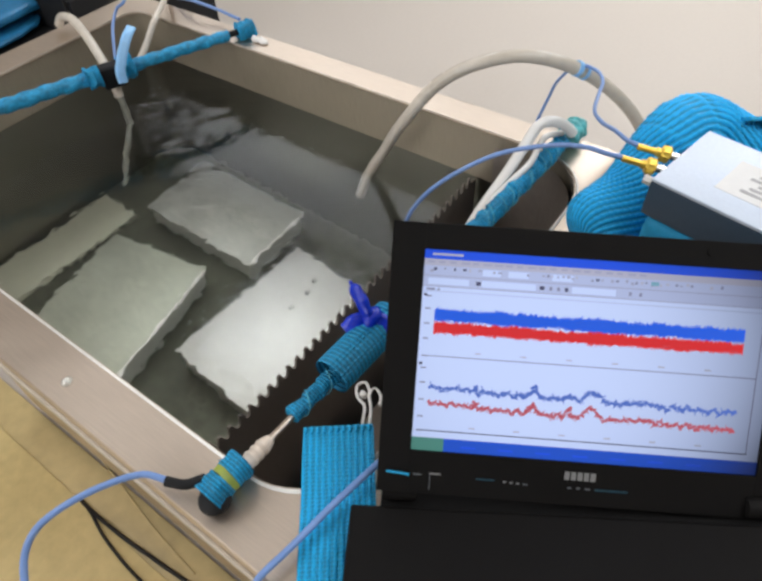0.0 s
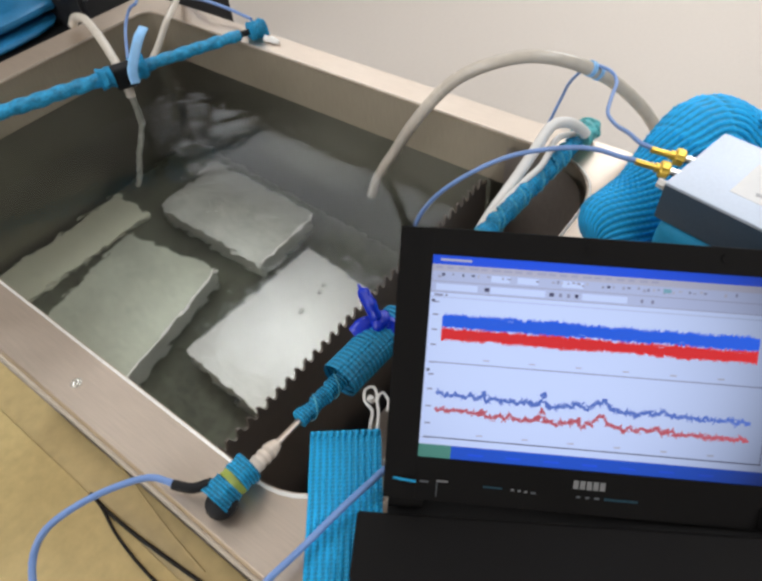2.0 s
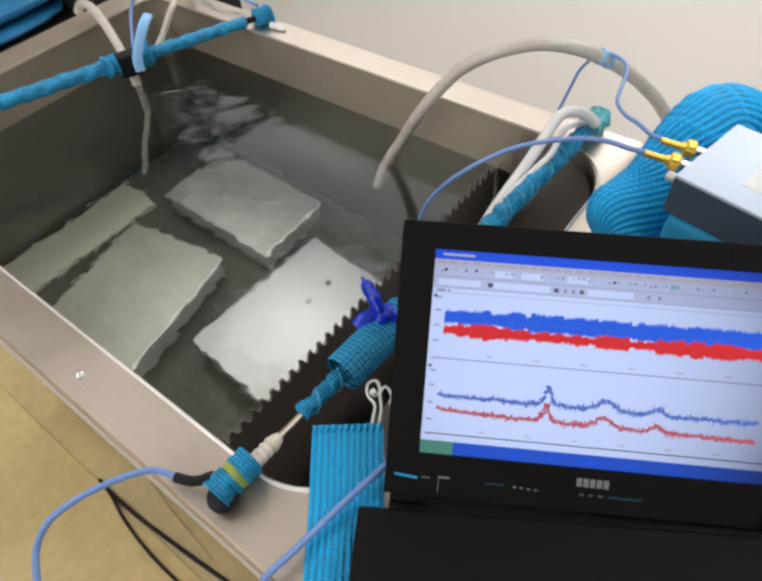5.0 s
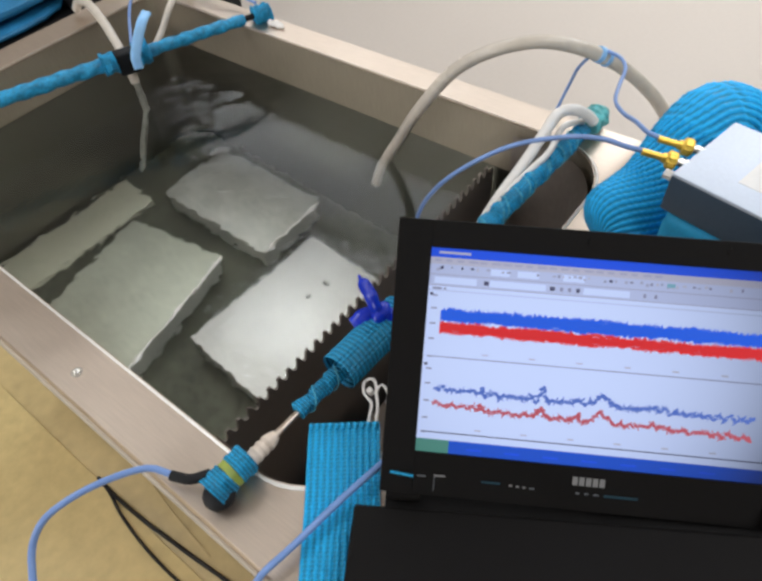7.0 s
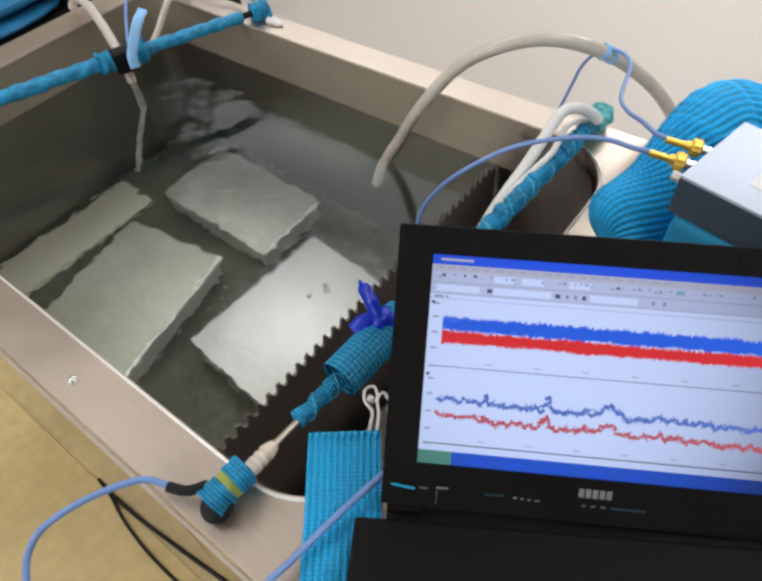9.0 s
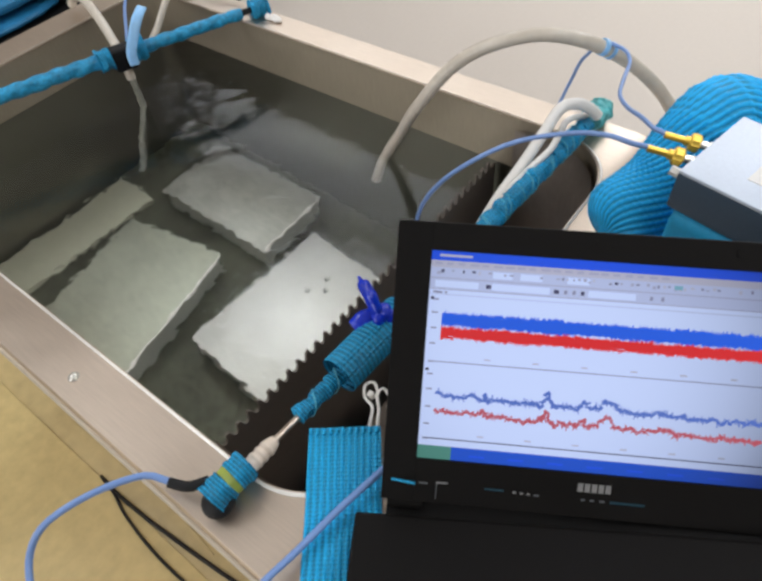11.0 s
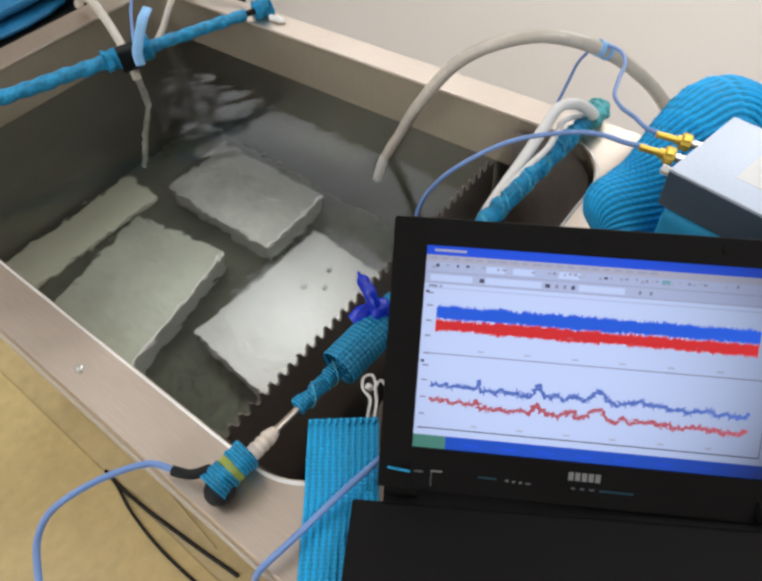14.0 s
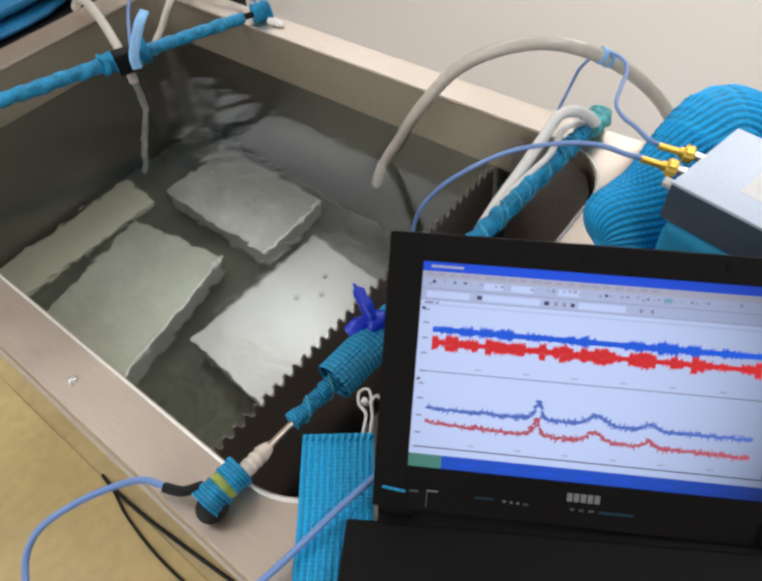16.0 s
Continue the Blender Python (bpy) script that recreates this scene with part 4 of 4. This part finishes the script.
for px in (0.024, 0.050):
    q0 = IB @ Vector((px, -0.001, 0.161))
    part("socket", tube(bmesh.new(), [q0, q0 + pd * 0.012], 0.0040, 14, 0.004), BRIGHT, inst, "threaded silver socket")
    nut = part("plug_nut", tube(bmesh.new(), [q0 + pd * 0.009, q0 + pd * 0.018], 0.0078, 24, 0.0015, lambda s, an: (1 + 0.06 * math.cos(12 * an)) * (0.82 if s < 0.001 or s > 0.0085 else 1.0)), GOLD, inst, "knurled gold nut")
    part("plug_collar", tube(bmesh.new(), [q0 + pd * 0.018, q0 + pd * 0.022], 0.0046, 14, 0.002), GOLD, nut)
    part("plug_sleeve", tube(bmesh.new(), [q0 + pd * 0.022, q0 + pd * 0.040], 0.0032, 12, 0.004), GOLD, nut)
part("blank_socket", tube(bmesh.new(), [IB @ Vector((0.006, -0.001, 0.157)), IB @ Vector((0.005, 0.008, 0.158))], 0.0044, 6, 0.004), WHITE, inst, "white capped socket")
bm = bmesh.new()
box(bm, (0.027, -0.112, 0.1650), (0.079, -0.046, 0.1654), 0, 1, IB)
lab = part("paper_label", bm, PAPER, inst, "white paper label with grey print", smooth=False)
for k in range(5):
    bm = bmesh.new()
    box(bm, (0.036 + k * 0.007, -0.096 + (k % 2) * 0.006, 0.1654), (0.0395 + k * 0.007, -0.064 - (k % 3) * 0.005, 0.1657), 0, 1, IB)
    part("print_bar", bm, INK, lab, smooth=False)
stand = thing("padded_stand", (0.43, -0.19, 0.0), "block padded with turquoise webbing carrying the instrument", "stand")
bm = bmesh.new()
box(bm, (-0.004, -0.170, 0.0), (0.098, -0.006, 0.124), 0.012, 3, IB)
part("block", bm, WEB_FINE, stand)

# padded roll of webbing behind the box
roll = thing("webbing_roll", (0.5, -0.08, 0.0), "thick roll wound with ribbed turquoise webbing", "padding")


def helix_ribs(s, an):
    end = math.sqrt(max(0.0, 1 - max(0.0, 1 - s / 0.03) ** 2)) * 0.8 + 0.2
    return end * (1 + 0.046 * math.sin(36 * (an - 0.12 * s / 0.046 * 4)) + 0.05 * noise.noise(Vector((s * 14, math.cos(an), math.sin(an)))))


part("winding", tube(bmesh.new(), [(0.397, -0.055, 0.044), (0.459, -0.081, 0.068), (0.512, -0.093, 0.106), (0.542, -0.106, 0.116), (0.574, -0.156, 0.086)], 0.045, 180, 0.006, helix_ribs, twist=-0.48), ROLL_M, roll)
part("strap_end", ribbon(bmesh.new(), [(0.566, -0.125, 0.132), (0.598, -0.162, 0.124), (0.612, -0.220, 0.108), (0.618, -0.295, 0.082), (0.622, -0.380, 0.042)], (0.75, 0.2, -0.5), 0.085, 0.005, 13, 0.008), WEB, roll)

# ---- hoses and cables on the far side ----
HOSE = [(0.515, 0.36, -0.20), (0.512, 0.335, -0.10), (0.514, 0.303, -0.040), (0.499, 0.257, 0.033), (0.517, 0.213, 0.096), (0.533, 0.166, 0.131), (0.559, 0.113, 0.145), (0.600, 0.063, 0.125), (0.648, 0.021, 0.080), (0.691, -0.019, 0.015), (0.72, -0.06, -0.08), (0.73, -0.08, -0.30), (0.76, -0.05, -0.6), (0.90, 0.02, FLOOR_Z + 0.02)]
drain = thing("drain_hose", (0.90, 0.02, FLOOR_Z), "cream plastic hose arching from the water over the rim", "hose")
part("tube", tube(bmesh.new(), HOSE, 0.0083, 16, 0.006), CREAM, drain)
for q0, q1 in (((0.603, 0.0605, 0.1235), (0.607, 0.0567, 0.1205)), ((0.611, 0.053, 0.1170), (0.614, 0.0503, 0.1145))):
    part("cable_tie", tube(bmesh.new(), [q0, q1], 0.0100, 16, 0.004), CABLE_L, drain, "pale blue tie holding the cable")
cable("channel_hose", [(0.600, 0.046, 0.034), (0.590, 0.054, 0.048), (0.574, 0.066, 0.060), (0.556, 0.078, 0.060), (0.526, 0.081, 0.045), (0.488, 0.086, 0.020), (0.428, 0.096, -0.020), (0.38, 0.10, -0.07), (0.36, 0.10, -0.18)], 0.0072, WHITE, "white plastic hose curving into the channel", "hose", 14)
cable("thin_hose", [(0.600, 0.060, 0.030), (0.562, 0.070, 0.040), (0.511, 0.064, 0.034), (0.474, 0.072, 0.024), (0.437, 0.084, 0.000), (0.40, 0.09, -0.06)], 0.0042, WHITE, "thin white tube beside the rod", "hose")
cable("signal_cable", [(0.4218, -0.0800, 0.1664), (0.4205, -0.066, 0.168), (0.443, -0.046, 0.160), (0.473, -0.023, 0.145), (0.502, -0.004, 0.137), (0.540, 0.007, 0.133), (0.580, 0.017, 0.129), (0.602, 0.034, 0.128), (0.612, 0.062, 0.122), (0.630, 0.090, 0.085), (0.640, 0.103, 0.050), (0.628, 0.113, 0.004)], 0.0022, CABLE, "blue coaxial cable looped over the hose")
cable("signal_cable", [(0.3962, -0.0750, 0.1664), (0.3925, -0.057, 0.167), (0.398, -0.030, 0.162), (0.397, 0.006, 0.150), (0.382, 0.053, 0.130), (0.361, 0.093, 0.100), (0.353, 0.126, 0.060), (0.350, 0.150, 0.010), (0.345, 0.16, -0.06), (0.34, 0.165, -0.14)], 0.0025, CABLE, "blue coaxial cable dipping into the channel")
cable("signal_cable", [(-0.022, 0.098, 0.018), (-0.044, 0.114, 0.018), (-0.052, 0.133, 0.020), (-0.061, 0.150, 0.025), (-0.088, 0.166, 0.030), (-0.118, 0.180, 0.028), (-0.143, 0.190, 0.018), (-0.162, 0.190, 0.004), (-0.176, 0.176, -0.004), (-0.190, 0.150, -0.012), (-0.215, 0.09, -0.05), (-0.25, 0.02, -0.22), (-0.27, -0.02, -0.55), (-0.30, -0.05, FLOOR_Z + 0.02)], 0.0032, CABLE, "blue coaxial cable hanging over the tank edge")
cable("signal_cable", [(-0.075, 0.02, -0.06), (-0.072, 0.012, -0.004), (-0.062, 0.010, 0.010), (-0.029, 0.004, 0.012), (0.020, -0.003, 0.0135), (0.063, -0.014, 0.022), (0.085, -0.018, 0.022), (0.12, -0.02, 0.016)], 0.0031, CABLE, "blue coaxial cable crossing the strap")
bm = tube(bmesh.new(), [(-0.030, 0.104, 0.018), (-0.044, 0.114, 0.0185), (-0.052, 0.130, 0.020)], 0.0048, 10, 0.003)
tagged(part("cable_boot", bm, RUBBER, None, base=(-0.04, 0.11, 0.018)), "black rubber boot on the blue cable", "cable boot")
# tan board on the floor beside the tank, where the cables lie
bm = bmesh.new()
box(bm, (-1.15, -0.55, FLOOR_Z), (-0.091, 1.55, FLOOR_Z + 0.012), 0.002, 2)
tagged(part("plywood_board", bm, BOARD, None, base=(-0.6, 0.5, FLOOR_Z)), "yellowish tan plywood board lying beside the tank", "board")
# darker tan strip between the board and the foot of the tank
bm = bmesh.new()
box(bm, (-0.0912, -0.50, FLOOR_Z), (-0.008, 1.50, FLOOR_Z + 0.009), 0.001, 2)
tagged(part("floor_strip", bm, DARK_TAN, None, base=(-0.05, 0.5, FLOOR_Z)), "darker tan strip along the foot of the tank", "plank")
# dark cables on the floor
CZ = FLOOR_Z + 0.018
cable("floor_cable", [(-0.0885, 0.76, CZ - 0.010), (-0.094, 0.705, CZ), (-0.112, 0.626, CZ), (-0.123, 0.506, CZ), (-0.118, 0.36, CZ), (-0.09, 0.2, CZ)], 0.0036, DARKWIRE, "black cable lying on the floor by the tank")
cable("floor_cable", [(-0.0885, 0.765, CZ - 0.010), (-0.091, 0.69, CZ), (-0.087, 0.60, CZ - 0.001), (-0.080, 0.524, CZ - 0.003), (-0.072, 0.444, CZ - 0.004), (-0.06, 0.34, CZ - 0.004)], 0.0044, DARKWIRE, "black cable lying on the floor by the tank")
cable("floor_wire", [(0.006, 0.83, FLOOR_Z + 0.0106), (-0.014, 0.70, FLOOR_Z + 0.0106), (-0.036, 0.56, FLOOR_Z + 0.0106), (-0.05, 0.42, FLOOR_Z + 0.0106)], 0.0018, DARK_TAN, "thin brown wire lying along the strip")

# crumpled tape on the far rim
bm = bmesh.new()
bmesh.ops.create_icosphere(bm, subdivisions=3, radius=0.011, matrix=Matrix.Translation((0.618, 0.655, 0.004)) @ Matrix.Diagonal((0.8, 1.7, 0.4, 1)))
for v in bm.verts:
    v.co += v.normal * 0.006 * noise.noise(v.co * 130)
    v.co.z = max(v.co.z, 0.0005)
tagged(part("crumpled_tape", bm, WHITE, None, base=(0.618, 0.655, 0)), "crumpled scrap of white tape on the rim", "tape")

# ---- blue chair behind the tank ----
chair = thing("chair", (0.62, 2.02, FLOOR_Z), "black chair with a sky blue padded seat", "chair")
bm = bmesh.new()
bmesh.ops.create_uvsphere(bm, u_segments=40, v_segments=20, radius=1.0)
for v in bm.verts:
    c = v.co
    k = (abs(c.x) ** 3 + abs(c.y) ** 3) ** (1 / 3) / max(1e-6, math.hypot(c.x, c.y))
    c.x, c.y = c.x / max(k, 0.5), c.y / max(k, 0.5)
    c.x, c.y, c.z = 0.735 + c.x * 0.285, 2.30 + c.y * 0.20, -0.365 + math.copysign(abs(c.z) ** 0.6, c.z) * 0.030 + 0.008 * noise.noise(Vector((c.x * 6, c.y * 6, 0)))
part("seat", bm, CUSHION, chair, "sky blue seat cushion")
bm = bmesh.new()
bmesh.ops.create_uvsphere(bm, u_segments=40, v_segments=16, radius=1.0)
for v in bm.verts:
    c = v.co
    k = (abs(c.x) ** 3 + abs(c.y) ** 3) ** (1 / 3) / max(1e-6, math.hypot(c.x, c.y))
    c.x, c.y = c.x / max(k, 0.5), c.y / max(k, 0.5)
    c.x, c.y, c.z = 0.690 + c.x * 0.265, 2.275 + c.y * 0.19, -0.420 + math.copysign(abs(c.z) ** 0.6, c.z) * 0.022 + 0.006 * noise.noise(Vector((c.x * 7, c.y * 7, 3)))
part("lower_pad", bm, CUSHION, chair, "sky blue lower seat pad")
bm = bmesh.new()
box(bm, (0.28, 1.80, -0.50), (0.98, 2.50, -0.446), 0.02, 3)
part("seat_pan", bm, RUBBER, chair)
bm = bmesh.new()
box(bm, (0.32, 2.50, -0.50), (0.98, 2.58, 0.10), 0.03, 3)
part("backrest", bm, RUBBER, chair)
for fx in (0.34, 0.84):
    for fy in (1.86, 2.37):
        part("leg", tube(bmesh.new(), [(fx, fy, FLOOR_Z), (fx, fy, -0.44)], 0.014, 12, 0.1), RUBBER, chair)
# low black cabinet next to the chair
cab = thing("cabinet", (1.3, 2.3, FLOOR_Z), "low matt black cabinet standing behind the tank", "cabinet")
bm = bmesh.new()
box(bm, (0.93, 1.95, FLOOR_Z), (1.55, 2.33, -0.30), 0.008, 2)
part("body", bm, RUBBER, cab)
bm = bmesh.new()
box(bm, (0.94, 1.925, FLOOR_Z + 0.04), (1.235, 1.949, -0.32), 0.004, 2)
part("door", bm, RUBBER, cab)
bm = bmesh.new()
box(bm, (1.245, 1.925, FLOOR_Z + 0.04), (1.54, 1.949, -0.32), 0.004, 2)
part("door", bm, RUBBER, cab)


# ---- what moves ----
def motions():
    rnd = random.Random(11)
    SP = LB @ S
    STATES = [(0.0, "A"), (0.7, "A"), (1.4, "A"), (2.07, "A"), (2.2, "B"), (2.53, "B"), (2.67, "C"), (3.0, "C"), (3.37, "C"), (3.5, "D"), (3.77, "D"), (3.9, "C"), (4.27, "C"),
              (5.1, "C"), (5.3, "A"), (7.0, "A"), (8.6, "A"), (10.2, "A"), (11.8, "A"), (13.4, "A"), (15.0, "A"), (15.1, "B"), (15.43, "B"), (15.57, "D"), (16.0, "D")]
    AMP = {"A": {"blue": 0.0066, "red": 0.0057}, "B": {"blue": 0.0034, "red": 0.0027}, "C": {"blue": 0.0086, "red": 0.0060}, "D": {"blue": 0.0038, "red": 0.0056}}
    UNEVEN = {"A": 0.10, "B": 0.75, "C": 0.45, "D": 0.75}
    for ob, x, y, side, k, colour, layer in BANDS:
        rows, h = [], HB_[colour]
        for i, (t, st) in enumerate(STATES):
            bead = noise.noise(Vector((k * (0.30 if st == "A" else 0.62), ord(st) * 3.1 + (9 if colour == "red" else 0), i * 0.4 if st != "A" else i * 2.0)))
            a = AMP[st][colour] * (1 + UNEVEN[st] * 1.5 * bead) + rnd.uniform(-1, 1) * (0.0006 if st == "A" else 0.0002)
            a = min(max(a, h / 2), 1.8 * h + 0.0013)
            if layer:
                a = max(h / 2, a - 0.8 * h)
            edge = (SH - y) + side * a
            flip = pose(0, 0, 0) if side < 0 else pose(0, 0, 0, 0, 0, 180)
            rows.append((t, SP @ Matrix.Translation((x, edge, 0.0009 if colour == "blue" else 0.0010)) @ flip))
        walk(ob, rows)

    for ob, x, colour, k in TRACES:
        u = (k + 0.5) / NT
        rows = []
        for i, (t, st) in enumerate(STATES):
            kind = "A" if st == "A" else "B"
            jog = lambda q: (0.0024 if kind == "A" else 0.0006) * noise.noise(Vector((q * 0.40, i * (0.6 if kind == "A" else 0.2), 3 if colour == "red" else 7))) * 1.7
            y = trace_y(u, colour, kind) + jog(k)
            ahead = trace_y(u + 0.5 / NT, colour, kind) + jog(k + 0.5)
            back = trace_y(u - 0.5 / NT, colour, kind) + jog(k - 0.5)
            tilt = max(-70.0, min(70.0, math.degrees(math.atan2(back - ahead, 0.243 / NT))))
            rows.append((t, SP @ Matrix.Translation((x, SH - y, 0.0006 if colour == "blue" else 0.0007)) @ pose(0, 0, 0, 0, 0, tilt)))
        walk(ob, rows)
    # the rippled surface drifts to and fro; its ends slide inside the hollow walls
    b0 = water.location.copy()
    rows, t, i = [], 0.0, 0
    while t < 16.01:
        rows.append((t, pose(b0.x + 0.017 * math.sin(2.6 * t) * math.cos(0.4 * t), b0.y, b0.z + 0.0003 * math.sin(9 * t))))
        t += 0.2
    walk(water, rows)
    walk(jet, [(q * 0.25, pose(0.388, 0.789, WATER_Z, 0, 0, 8 * math.sin(q * 1.9))) for q in range(65)])
    for n, (ob, bx, by) in enumerate(bubbles):
        walk(ob, [(q, pose(bx + 0.008 * math.sin(0.35 * q + n * 2), by + 0.008 * math.cos(0.25 * q + n), WATER_Z)) for q in (0, 2, 4, 6, 8, 10, 12, 14, 16)])


motions()
